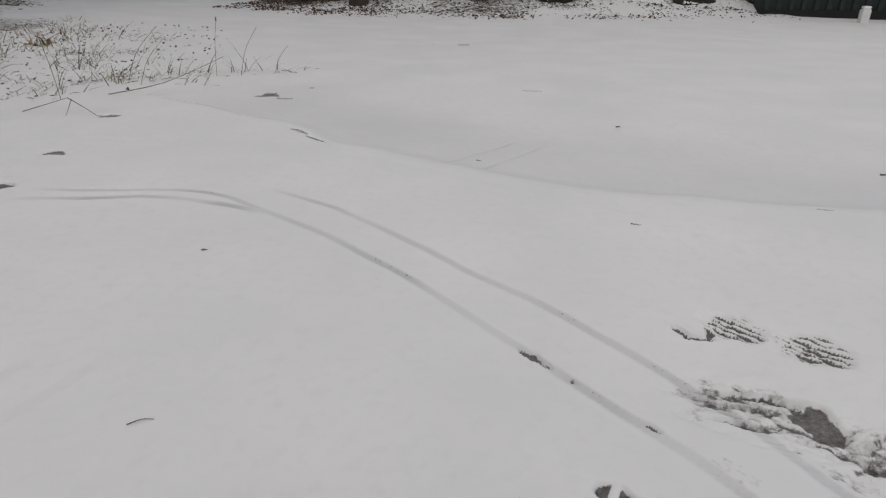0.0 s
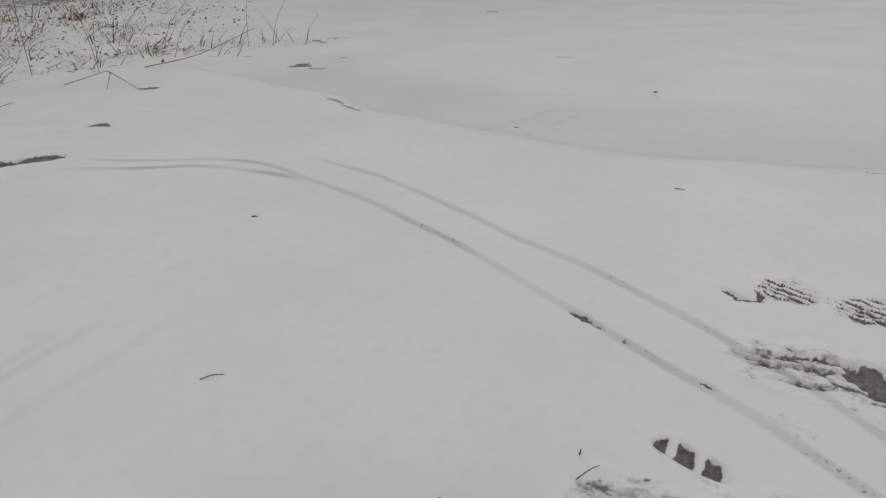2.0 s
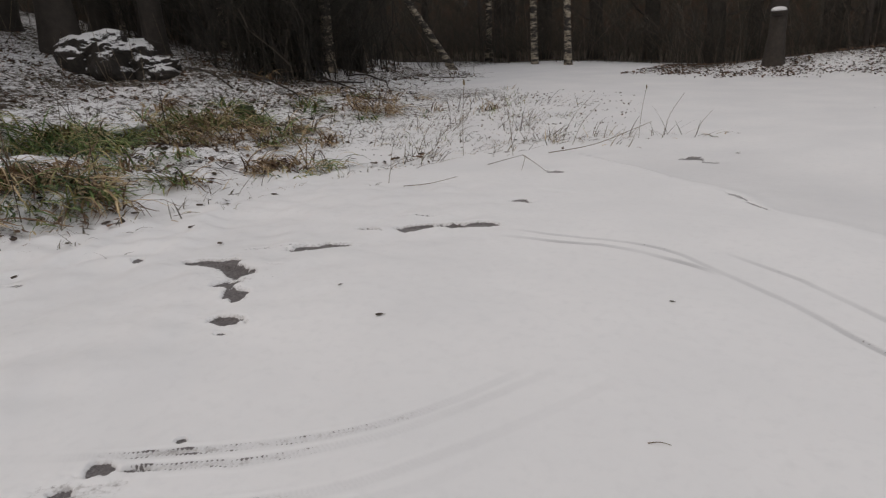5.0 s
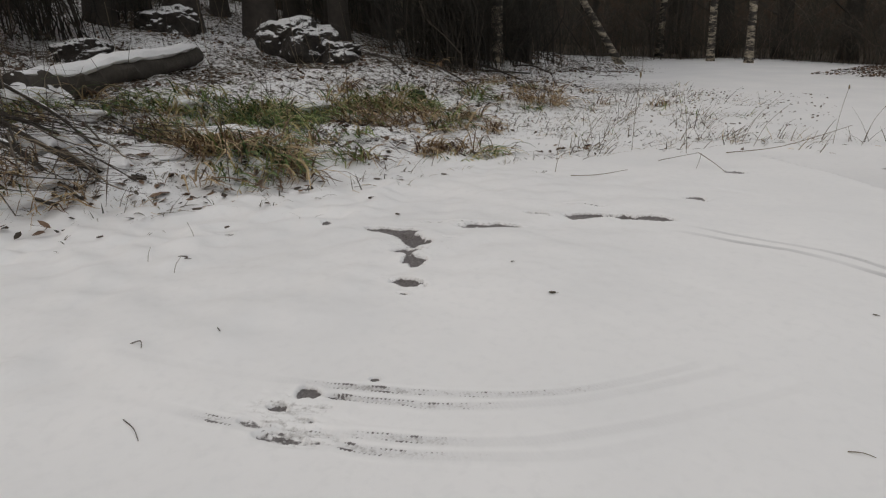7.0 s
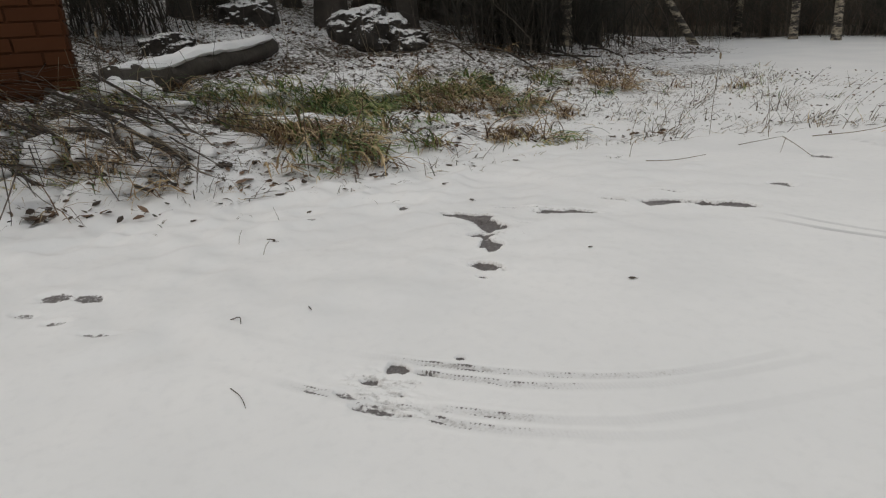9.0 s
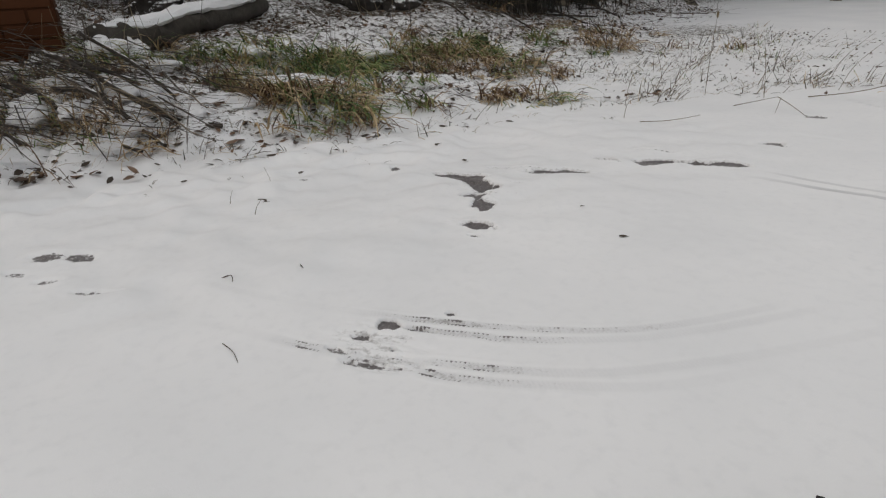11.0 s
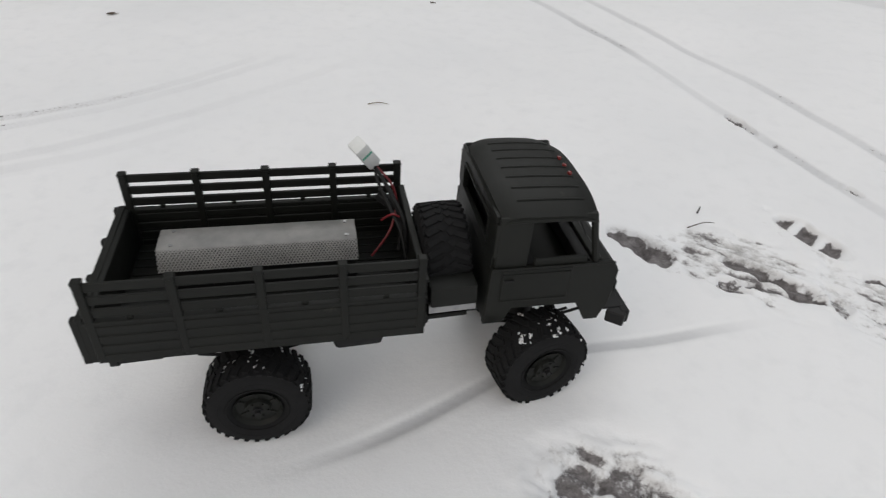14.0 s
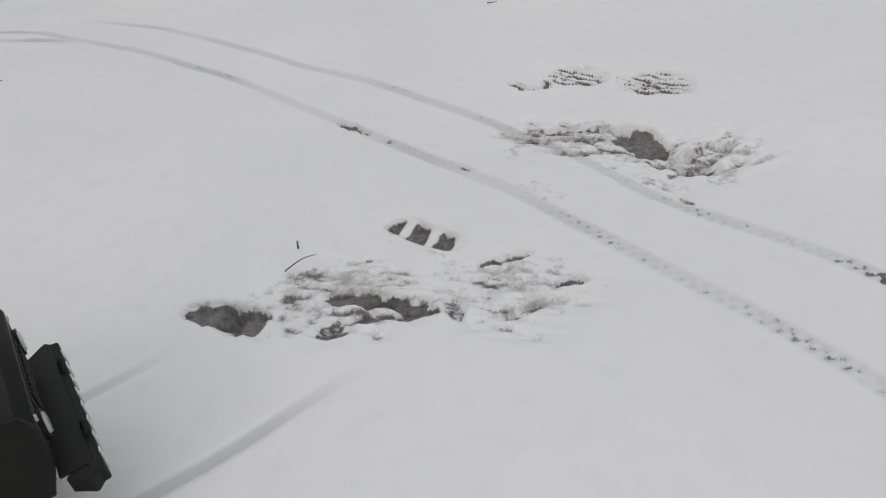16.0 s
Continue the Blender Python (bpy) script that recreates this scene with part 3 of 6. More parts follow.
def link_mesh(name, verts, faces, material, smooth_shade=True):
    mesh = bpy.data.meshes.new(name)
    mesh.from_pydata(verts, [], faces)
    mesh.materials.append(material)
    if smooth_shade:
        mesh.polygons.foreach_set("use_smooth", [True] * len(mesh.polygons))
    mesh.update()
    return new(name, mesh)


def build_ground():
    gx = graded([(-2.2, -1.72, 0.0085), (-1.72, -1.02, 0.005), (-1.02, -0.50, 0.0024), (-0.50, 0.14, 0.0036), (0.14, 0.74, 0.0023), (0.74, 0.85, 0.003), (0.85, 1.2, 0.008)], -130, 130)
    gy = graded([(-0.5, 0.1, 0.0085), (0.1, 0.2, 0.0035), (0.2, 0.48, 0.0024), (0.48, 0.88, 0.0023), (0.88, 1.12, 0.0035), (1.12, 1.74, 0.005), (1.74, 2.6, 0.0085)], -130, 130)
    x, y = np.meshgrid(gx, gy)
    x, y = x.ravel(), y.ravel()
    z, bare, slush, litter, press_grey = sheet(x, y)
    nx, ny = len(gx), len(gy)
    i = (np.arange(ny - 1)[:, None] * nx + np.arange(nx - 1)).ravel()
    quads = np.stack([i, i + 1, i + nx + 1, i + nx], 1)
    mesh = bpy.data.meshes.new("ground")
    mesh.vertices.add(len(x))
    mesh.vertices.foreach_set("co", np.stack([x, y, z], 1).ravel())
    mesh.loops.add(quads.size)
    mesh.loops.foreach_set("vertex_index", quads.ravel())
    mesh.polygons.add(len(quads))
    mesh.polygons.foreach_set("loop_start", np.arange(len(quads)) * 4)
    mesh.polygons.foreach_set("use_smooth", np.ones(len(quads), bool))
    for key, values in (("bare", bare), ("slush", slush), ("litter", litter), ("press_grey", press_grey)):
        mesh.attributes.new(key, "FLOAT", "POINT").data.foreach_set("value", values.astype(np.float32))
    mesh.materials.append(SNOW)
    mesh.update()
    mesh.validate()
    return tagged(new("ground", mesh), "thin trodden snow over wet ground with wheel tracks", "snow", kind="structure")


build_ground()


# ---- shared mesh code ----
def part(name, bm, material, parent, label="", flat=False):
    """Links a bmesh as one mesh object under a thing or under a part."""
    mesh = bpy.data.meshes.new(name)
    bmesh.ops.recalc_face_normals(bm, faces=bm.faces)
    bm.to_mesh(mesh)
    bm.free()
    mesh.materials.append(material)
    mesh.polygons.foreach_set("use_smooth", [not flat] * len(mesh.polygons))
    if not flat:
        mesh.set_sharp_from_angle(angle=radians(35))
    ob = new(name, mesh)
    ob.parent = parent
    return tagged(ob, label)


def place(size, at, turn=(0, 0, 0)):
    return pose(*at, *turn) @ Matrix.Diagonal((*size, 1))


def block(bm, size, at, turn=(0, 0, 0), bevel=0.0, segments=1):
    made = bmesh.ops.create_cube(bm, size=1, matrix=place(size, at, turn))
    if bevel:
        edges = list({e for v in made["verts"] for e in v.link_edges})
        bmesh.ops.bevel(bm, geom=edges, offset=bevel, segments=segments, affect="EDGES", profile=0.5)
    return bm


def boxed(*boxes, bevel=0.0006, segments=1):
    bm = bmesh.new()
    for size, at, *turn in boxes:
        block(bm, size, at, turn[0] if turn else (0, 0, 0), bevel, segments)
    return bm


def drum(bm, radius, depth, at, turn=(0, 0, 0), sides=24, top=None):
    bmesh.ops.create_cone(bm, cap_ends=True, segments=sides, radius1=radius, radius2=radius if top is None else top, depth=depth, matrix=pose(*at, *turn))
    return bm


def tube(bm, points, radius, sides=6, taper=1.0, caps=True):
    """A round rod along points; the radius shrinks to taper of itself at the end."""
    rings, last = [], None
    pts = [Vector(p) for p in points]
    side = None
    for k, p in enumerate(pts):
        ahead = (pts[min(k + 1, len(pts) - 1)] - pts[max(k - 1, 0)]).normalized()
        if side is None:
            side = ahead.orthogonal().normalized()
        side = (side - ahead * side.dot(ahead)).normalized()
        up = ahead.cross(side)
        rad = radius[k] if isinstance(radius, (list, tuple)) else radius * (1 + (taper - 1) * k / max(len(pts) - 1, 1))
        rings.append([bm.verts.new(p + rad * (math.cos(a) * side + math.sin(a) * up)) for a in [2 * math.pi * n / sides for n in range(sides)]])
    for a, b in zip(rings, rings[1:]):
        for n in range(sides):
            bm.faces.new((a[n], a[(n + 1) % sides], b[(n + 1) % sides], b[n]))
    if caps:
        bm.faces.new(rings[0][::-1])
        bm.faces.new(rings[-1])
    return bm


def extrude_profile(profile, half, bevel=0.0, segments=2):
    """A solid with this outline in x and z, from -half to half across."""
    bm = bmesh.new()
    near, far = [bm.verts.new((x, -half, z)) for x, z in profile], [bm.verts.new((x, half, z)) for x, z in profile]
    bm.faces.new(near)
    bm.faces.new(far[::-1])
    n = len(profile)
    for k in range(n):
        bm.faces.new((near[k], far[k], far[(k + 1) % n], near[(k + 1) % n]))
    bmesh.ops.recalc_face_normals(bm, faces=bm.faces)
    if bevel:
        bmesh.ops.bevel(bm, geom=list(bm.edges), offset=bevel, segments=segments, affect="EDGES", profile=0.5)
    return bm


def empty(name, m):
    ob = new(name)
    ob.matrix_basis = m
    ob.empty_display_size = 0.02
    return ob


# ---- the toy truck; x runs ahead from the rear axle, y to its left, z up from the snow ----
def lifted(points, dz):
    return [(p[0], p[1], p[2] + dz) for p in points]


WHEEL, HALF_GAUGE, BASE = 0.0378, 0.0500, 0.2110


def tyre_mesh():
    bm = bmesh.new()
    # the carcass is turned round the axle
    outline = [(0.0158, -0.0120), (0.0180, -0.0150), (0.0240, -0.0172), (0.0305, -0.0172), (0.0348, -0.0155), (0.0364, -0.0110), (0.0369, 0.0), (0.0364, 0.0110), (0.0348, 0.0155), (0.0305, 0.0172), (0.0240, 0.0172), (0.0180, 0.0150), (0.0158, 0.0120)]
    steps = 40
    rings = [[bm.verts.new((r * math.cos(a), w, r * math.sin(a))) for r, w in outline] for a in [2 * math.pi * k / steps for k in range(steps)]]
    for a, b in zip(rings, rings[1:] + rings[:1]):
        for k in range(len(outline)):
            bm.faces.new((a[k], a[(k + 1) % len(outline)], b[(k + 1) % len(outline)], b[k]))
    # blocks of tread, staggered on both shoulders
    for k in range(30):
        for side in (-1, 1):
            a = 360 * (k + (0.5 if side > 0 else 0)) / 30
            m = pose(0, 0, 0, 0, a, 0) @ pose(0, side * 0.0098, 0.0363, 0, 0, side * 22)
            made = bmesh.ops.create_cube(bm, size=1, matrix=m @ Matrix.Diagonal((0.0044, 0.0098, 0.0026, 1)))
            bmesh.ops.bevel(bm, geom=list({e for v in made["verts"] for e in v.link_edges}), offset=0.0004, segments=1, affect="EDGES")
            m = pose(0, 0, 0, 0, a, 0) @ pose(0, side * 0.0150, 0.0345, side * 58, 0, 0)
            bmesh.ops.create_cube(bm, size=1, matrix=m @ Matrix.Diagonal((0.0034, 0.0040, 0.0012, 1)))
            m = pose(0, 0, 0, 0, a + 4, 0) @ pose(0, side * 0.0032, 0.0365, 0, 0, -side * 28)
            bmesh.ops.create_cube(bm, size=1, matrix=m @ Matrix.Diagonal((0.0046, 0.0048, 0.0028, 1)))
    # raised rings on the side walls
    for side in (-1, 1):
        for radius in (0.0215, 0.0275):
            ring = [(radius * math.cos(t), side * 0.0170, radius * math.sin(t)) for t in [2 * math.pi * q / 36 for q in range(37)]]
            tube(bm, ring, 0.0005, 5, caps=False)
    return bm


def rim_mesh():
    bm = bmesh.new()
    for side in (-1, 1):
        drum(bm, 0.0166, 0.0030, (0, side * 0.0118, 0), (90, 0, 0), 32)
        bmesh.ops.create_cone(bm, cap_ends=False, segments=32, radius1=0.0172, radius2=0.0140, depth=0.0046, matrix=pose(0, side * 0.0142, 0, 90 * side, 0, 0))
        drum(bm, 0.0085, 0.0060, (0, side * 0.0135, 0), (90 * side, 0, 0), 24, 0.0100)
        for k in range(6):
            a = math.pi * k / 3
            block(bm, (0.0042, 0.0018, 0.0016), (0.0120 * math.cos(a), side * 0.0136, 0.0120 * math.sin(a)), (0, -math.degrees(a), 0), 0.0003)
            drum(bm, 0.0009, 0.0020, (0.0068 * math.cos(a + 0.5), side * 0.0168, 0.0068 * math.sin(a + 0.5)), (90, 0, 0), 6)
    return bm


def add_wheel(truck, name, at, turn, spare=False):
    wheel = part(name, rim_mesh(), OLIVE, truck, "dark plastic rim on a big knobbly tyre")
    wheel.matrix_basis = pose(*at, *turn)
    part("tyre", tyre_mesh(), RUBBER, wheel, "black knobbly off-road tyre with bits of snow")
    if not spare:
        bm = drum(bmesh.new(), 0.0034, 0.0360, (0, 0, 0), (90, 0, 0), 16)
        for side in (-1, 1):
            drum(bm, 0.0020, 0.004, (0, side * 0.0185, 0), (90, 0, 0), 6)
        part("hub", bm, BLACK, wheel)
        flakes = bmesh.new()
        rng = random.Random(name + str(at))
        for _ in range(26):
            middle, across = rng.uniform(0.2, 3.6), rng.uniform(-0.015, 0.015)
            for _ in range(8):
                a, w = middle + rng.gauss(0, 0.05), max(-0.0165, min(0.0165, across + rng.gauss(0, 0.0016)))
                out = 0.0366 - 0.5 * max(0, abs(w) - 0.012)
                bmesh.ops.create_icosphere(flakes, subdivisions=1, radius=rng.uniform(0.0003, 0.0009) * (1.5 if name == "front_wheel" else 1.0), matrix=pose(out * math.cos(a), w, out * math.sin(a)) @ Matrix.Diagonal((rng.uniform(0.6, 1.6), rng.uniform(0.7, 1.5), rng.uniform(0.6, 1.4), 1)))
        tagged(part("stuck_snow", flakes, CAP, wheel, "crumbs of snow stuck to the tread"), kind="stuff")
    return wheel


def build_truck(m):
    truck = tagged(empty("toy_truck", m), "dark olive plastic toy army truck standing in thin snow", "toy truck")
    # chassis
    for y in (-0.019, 0.019):
        part("chassis_rail", boxed(((0.330, 0.007, 0.009), (0.095, y, 0.070)), bevel=0.0008), BLACK, truck)
    for x in (-0.06, 0.05, 0.12, 0.16):
        part("cross_member", boxed(((0.008, 0.038, 0.007), (x, 0, 0.070))), BLACK, truck)
    for y in (-0.0500, 0.0235):
        part("side_plate", boxed(((0.034, 0.002, 0.008), (0.142, y, 0.0990)), bevel=0.0003), STEEL, truck, "bare metal mounting plate")
    part("plate_bracket", boxed(((0.005, 0.096, 0.005), (0.132, 0, 0.0990)), ((0.005, 0.096, 0.005), (0.153, 0, 0.0990)), ((0.026, 0.036, 0.028), (0.142, 0, 0.086)), bevel=0.0006), BLACK, truck)
    for x in (0, BASE):
        bm = tube(bmesh.new(), [(x, -0.038, WHEEL), (x, 0.038, WHEEL)], 0.0055, 12)
        bmesh.ops.create_uvsphere(bm, u_segments=16, v_segments=10, radius=0.0135, matrix=pose(x, 0.004, WHEEL) @ Matrix.Diagonal((1, 1, 0.95, 1)))
        part("axle", bm, BLACK, truck)
        for y in (-0.027, 0.027):
            bm = bmesh.new()
            for k, z in enumerate((0.0535, 0.0555, 0.0575)):
                span = 0.040 - 0.010 * k
                tube(bm, [(x - span, y, z + 0.006), (x - span / 2, y, z + 0.0015), (x, y, z), (x + span / 2, y, z + 0.0015), (x + span, y, z + 0.006)], 0.0012, 6)
            part("leaf_spring", bm, BLACK, truck)
            bm = tube(bmesh.new(), [(x + 0.012, y, 0.048), (x + 0.018, y * 0.95, 0.082)], 0.0036, 10)
            part("shock_absorber", bm, BLACK, truck)
    part("drive_shaft", tube(bmesh.new(), [(0.014, 0.004, WHEEL + 0.002), (0.10, 0.0, 0.062), (0.13, 0, 0.062), (BASE - 0.014, 0.004, WHEEL + 0.002)], 0.0032, 10), STEEL, truck)
    part("gearbox", boxed(((0.034, 0.030, 0.026), (0.115, 0, 0.062)), bevel=0.003, segments=2), BLACK, truck)
    part("fuel_tank", boxed(((0.036, 0.016, 0.016), (0.075, -0.036, 0.071)), bevel=0.004, segments=2), BLACK, truck)
    for y in (-HALF_GAUGE, HALF_GAUGE):
        add_wheel(truck, "rear_wheel", (0, y, WHEEL - 0.0015), (0, 17 * (1 if y > 0 else 2), 0))
        add_wheel(truck, "front_wheel", (BASE, y, WHEEL - 0.0015), (0, 40 * (1 if y > 0 else 2), 11))
    add_wheel(truck, "spare_wheel", (0.1420, -0.004, 0.1130), (0, 0, 90), True)
    part("spare_bracket", boxed(((0.030, 0.070, 0.004), (0.142, 0, 0.0760)), ((0.003, 0.050, 0.040), (0.1240, -0.004, 0.096)), bevel=0.0006), OLIVE, truck)
    part("air_filter", drum(bmesh.new(), 0.0115, 0.034, (0.143, 0.044, 0.100), (0, 0, 0), 20), OLIVE, truck, "round dark air filter can")
    part("battery_box", boxed(((0.033, 0.024, 0.017), (0.142, -0.043, 0.1120)), bevel=0.0015, segments=2), OLIVE, truck)

    # cargo bed
    x0, x1, half, floor_z = -0.086, 0.121, 0.0615, 0.0900
    length, mid = x1 - x0, (x0 + x1) / 2
    bed = part("cargo_bed", boxed(((length, 2 * half, 0.005), (mid, 0, floor_z - 0.0025)), bevel=0.0008), OLIVE, truck, "dark ribbed plastic bed with slatted sides")
    bed.matrix_basis = pose(mid, 0, 0.13, 0, 2.3, 0) @ Matrix.Translation((-mid, 0, -0.1099)) @ Matrix.Diagonal((1, 1, 0.838, 1))
    for k in range(12):
        part("floor_plank", boxed(((length - 0.008, 0.0082, 0.0016), (mid, -0.0528 + 0.0096 * k, floor_z + 0.0006)), bevel=0.0004), OLIVE, bed)
    for x in (-0.075, -0.025, 0.025, 0.075):
        part("bearer", boxed(((0.008, 2 * half - 0.034, 0.0140), (mid + x, 0, floor_z - 0.0120)), bevel=0.0006), OLIVE, bed)
    boards = [(0.0930 + 0.0095 * k, 0.0086) for k in range(4)]
    slats = [(0.1360, 0.0078), (0.1478, 0.0076), (0.1598, 0.0076)]
    for side in (-1, 1):
        y = side * half
        part("side_panel", boxed(((length, 0.0030, 0.0405), (mid, y, 0.1070)), bevel=0.0005), OLIVE, bed)
        for z, tall in boards:
            for k in range(4):
                part("side_board", boxed(((length / 4 - 0.0012, 0.0044, tall - 0.0012), (x0 + length * (k + 0.5) / 4, y, z - 0.001)), bevel=0.0006), OLIVE, bed)
        part("side_rail", boxed(((length + 0.002, 0.0052, 0.0034), (mid, y, 0.1275)), bevel=0.0006), OLIVE, bed)
        for z, tall in slats:
            part("side_slat", boxed(((length - 0.004, 0.0024, tall), (mid, y, z)), bevel=0.0005), OLIVE, bed)
        for k in range(4):
            x = x0 + length * (k + 0.5) / 4
            part("spacer", boxed(((0.0036, 0.0020, 0.0034), (x, y, 0.1307)), bevel=0.0004), OLIVE, bed)
        for k in range(5):
            x = x0 + 0.003 + (length - 0.006) * k / 4
            part("side_post", boxed(((0.0054, 0.0056, 0.0735), (x, y - side * 0.0003, 0.1280)), ((0.0060, 0.0062, 0.0030), (x, y - side * 0.0003, 0.1645)), bevel=0.0006), OLIVE, bed)
    part("front_board", boxed(((0.0030, 2 * half - 0.004, 0.0500), (x1, 0, 0.1150)), ((0.0050, 2 * half - 0.002, 0.0036), (x1, 0, 0.1400)), bevel=0.0006), OLIVE, bed)
    gate = part("tailgate", boxed(((0.0080, 2 * half + 0.002, 0.0430), (x0 - 0.0010, 0, 0.1090)), ((0.0050, 2 * half + 0.003, 0.0034), (x0 - 0.003, 0, 0.1300)), bevel=0.0006), OLIVE, bed, "ribbed dark plastic tailgate")
    for k in range(3):
        block_y = -0.040 + 0.040 * k
        g = boxed(((0.0022, 0.032, 0.0130), (x0 - 0.0052, block_y, 0.1040)), ((0.0022, 0.032, 0.0130), (x0 - 0.0052, block_y, 0.1215)), bevel=0.0008)
        part("gate_panel", g, OLIVE, bed)
    for y in (-0.0600, -0.020, 0.020, 0.0600):
        part("gate_hinge", boxed(((0.0050, 0.0055, 0.0440), (x0 - 0.0060, y, 0.1090)), bevel=0.0007), OLIVE, bed)
    for y in (-0.040, 0.040):
        part("tail_light", drum(bmesh.new(), 0.0042, 0.005, (x0 - 0.0030, y, 0.0760), (0, 90, 0), 14), BLACK, truck)
        part("light_arm", boxed(((0.030, 0.005, 0.004), (x0 + 0.013, y, 0.0760)), bevel=0.0005), BLACK, truck)
    part("tow_hook", tube(bmesh.new(), [(-0.066, 0, 0.070), (-0.086, 0, 0.070), (-0.092, 0, 0.074), (-0.089, 0, 0.079)], 0.0020, 8), BLACK, truck)

    # the arched metal cover over the electronics, and its loose battery lead
    bm = bmesh.new()
    n, length_c = 12, 0.136
    arch = [(-0.0205, 0.1195), (-0.0170, 0.1260), (-0.0136, 0.1318), (-0.0122, 0.1328), (0.0, 0.1334), (0.0122, 0.1328), (0.0136, 0.1318), (0.0170, 0.1260), (0.0205, 0.1195)]
    tilt = 0.040
    steps = 10
    rows = [[bm.verts.new((-0.055 + length_c * k / steps, 0.012 + y, z - tilt * length_c * (k / steps - 0.5))) for y, z in arch] for k in range(steps + 1)]
    for a, b in zip(rows, rows[1:]):
        for k in range(len(arch) - 1):
            bm.faces.new((a[k], a[k + 1], b[k + 1], b[k]))
    bmesh.ops.solidify(bm, geom=list(bm.faces), thickness=0.0010)
    cover = part("perforated_cover", bm, PERFORATED, truck, "silver perforated metal cover arched over the bed")
    punched = [1.0 if abs(v.co.y - 0.012) > 0.0130 else 0.0 for v in cover.data.vertices]
    cover.data.attributes.new("punched", "FLOAT", "POINT").data.foreach_set("value", punched)
    around = [2.1 * abs(v.co.y - 0.012) for v in cover.data.vertices]
    cover.data.attributes.new("around", "FLOAT", "POINT").data.foreach_set("value", around)
    part("cover_base", boxed(((0.132, 0.034, 0.0340), (0.013, 0.012, 0.1010), (0, 2.3, 0)), bevel=0.0006), BLACK, truck)
    for x, y in ((-0.046, -0.008), (0.074, -0.008), (-0.046, 0.009), (0.074, 0.009)):
        part("screw", drum(bmesh.new(), 0.0015, 0.0014, (x, y + 0.012, 0.1330 - tilt * (x - 0.013)), (0, 0, 0), 10), STEEL, cover)
    plug_m = pose(0.093, 0.046, 0.1730, 14, -34, 20)
    plug = part("connector", boxed(((0.0110, 0.0130, 0.0250), (0, 0, 0)), ((0.0076, 0.0090, 0.006), (0, 0, -0.0140)), bevel=0.0012, segments=2), WHITE, truck, "white plastic battery connector")
    plug.matrix_basis = plug_m
    part("label_bar", boxed(((0.0004, 0.0100, 0.0022), (-0.0052, 0, 0.004)), ((0.0004, 0.0020, 0.0100), (-0.0052, 0.002, 0.002)), ((0.0090, 0.0004, 0.0020), (0, -0.0065, 0.003)), bevel=0), GREEN, plug)
    ends = [plug_m @ Vector((0, s, -0.015)) for s in (-0.003, 0.003)]
    part("wire", tube(bmesh.new(), curve_points([tuple(ends[0]), (0.112, 0.044, 0.146), (0.115, 0.040, 0.130), (0.108, 0.030, 0.112), (0.092, 0.018, 0.098)], 6), 0.0009, 8), RED, truck, "loose red wire")
    part("wire", tube(bmesh.new(), curve_points([tuple(ends[1]), (0.106, 0.044, 0.150), (0.113, 0.034, 0.138), (0.116, 0.020, 0.125), (0.112, 0.010, 0.108)], 6), 0.0013, 8), BLACK, truck, "loose black wire")
    part("wire", tube(bmesh.new(), curve_points([(0.116, 0.042, 0.110), (0.108, 0.036, 0.138), (0.102, 0.036, 0.146), (0.113, 0.024, 0.136), (0.117, 0.006, 0.110)], 6), 0.0014, 8), BLACK, truck, "loose black wire")
    part("wire", tube(bmesh.new(), curve_points([tuple(ends[1]), (0.104, 0.040, 0.156), (0.110, 0.028, 0.146), (0.117, 0.014, 0.132), (0.117, 0.002, 0.112)], 6), 0.0015, 8), BLACK, truck, "loose black wire")
    part("wire", tube(bmesh.new(), curve_points([tuple(ends[0]), (0.101, 0.038, 0.154), (0.107, 0.022, 0.141), (0.114, 0.004, 0.126), (0.116, -0.010, 0.104)], 6), 0.0012, 8), BLACK, truck, "loose black wire")
    part("plug", boxed(((0.016, 0.007, 0.006), (0.106, 0.032, 0.139), (0, 35, -30)), bevel=0.001), BLACK, truck)
    part("wire", tube(bmesh.new(), curve_points([(0.114, 0.016, 0.134), (0.108, 0.014, 0.138), (0.101, 0.018, 0.131)], 5), 0.0008, 8), RED, truck, "loose red wire")

    # cab
    hw = 0.0620
    lower = [(0.166, 0.076), (0.183, 0.076), (0.188, 0.087), (0.247, 0.087), (0.257, 0.070), (0.268, 0.070), (0.276, 0.088), (0.2775, 0.122), (0.270, 0.1290), (0.252, 0.1290), (0.250, 0.113), (0.172, 0.113), (0.172, 0.1290), (0.168, 0.1290)]
    cab = part("cab", extrude_profile(lower, hw - 0.003, 0.0011), OLIVE, truck, "dark olive plastic cab with open windows")
    cab.matrix_basis = pose(0.21, 0, 0.125, 0, 2.6, 0) @ Matrix.Translation((-0.1888, 0, -0.1092)) @ Matrix.Diagonal((0.868, 0.887, 0.875, 1))
    for side in (-1, 1):
        y = side * hw
        skin = [(0.166, 0.074), (0.183, 0.074), (0.189, 0.089), (0.2465, 0.089), (0.257, 0.069), (0.269, 0.069), (0.2755, 0.089), (0.277, 0.121), (0.270, 0.1305), (0.168, 0.1305)]
        bm = extrude_profile(skin, 0.0022, 0.0006, 1)
        bmesh.ops.translate(bm, verts=bm.verts, vec=(0, y - side * 0.0022, 0))
        part("cab_side", bm, OLIVE, cab)
        part("door", boxed(((0.058, 0.0016, 0.0320), (0.206, y + side * 0.0004, 0.1130)), bevel=0.0007), OLIVE, cab)
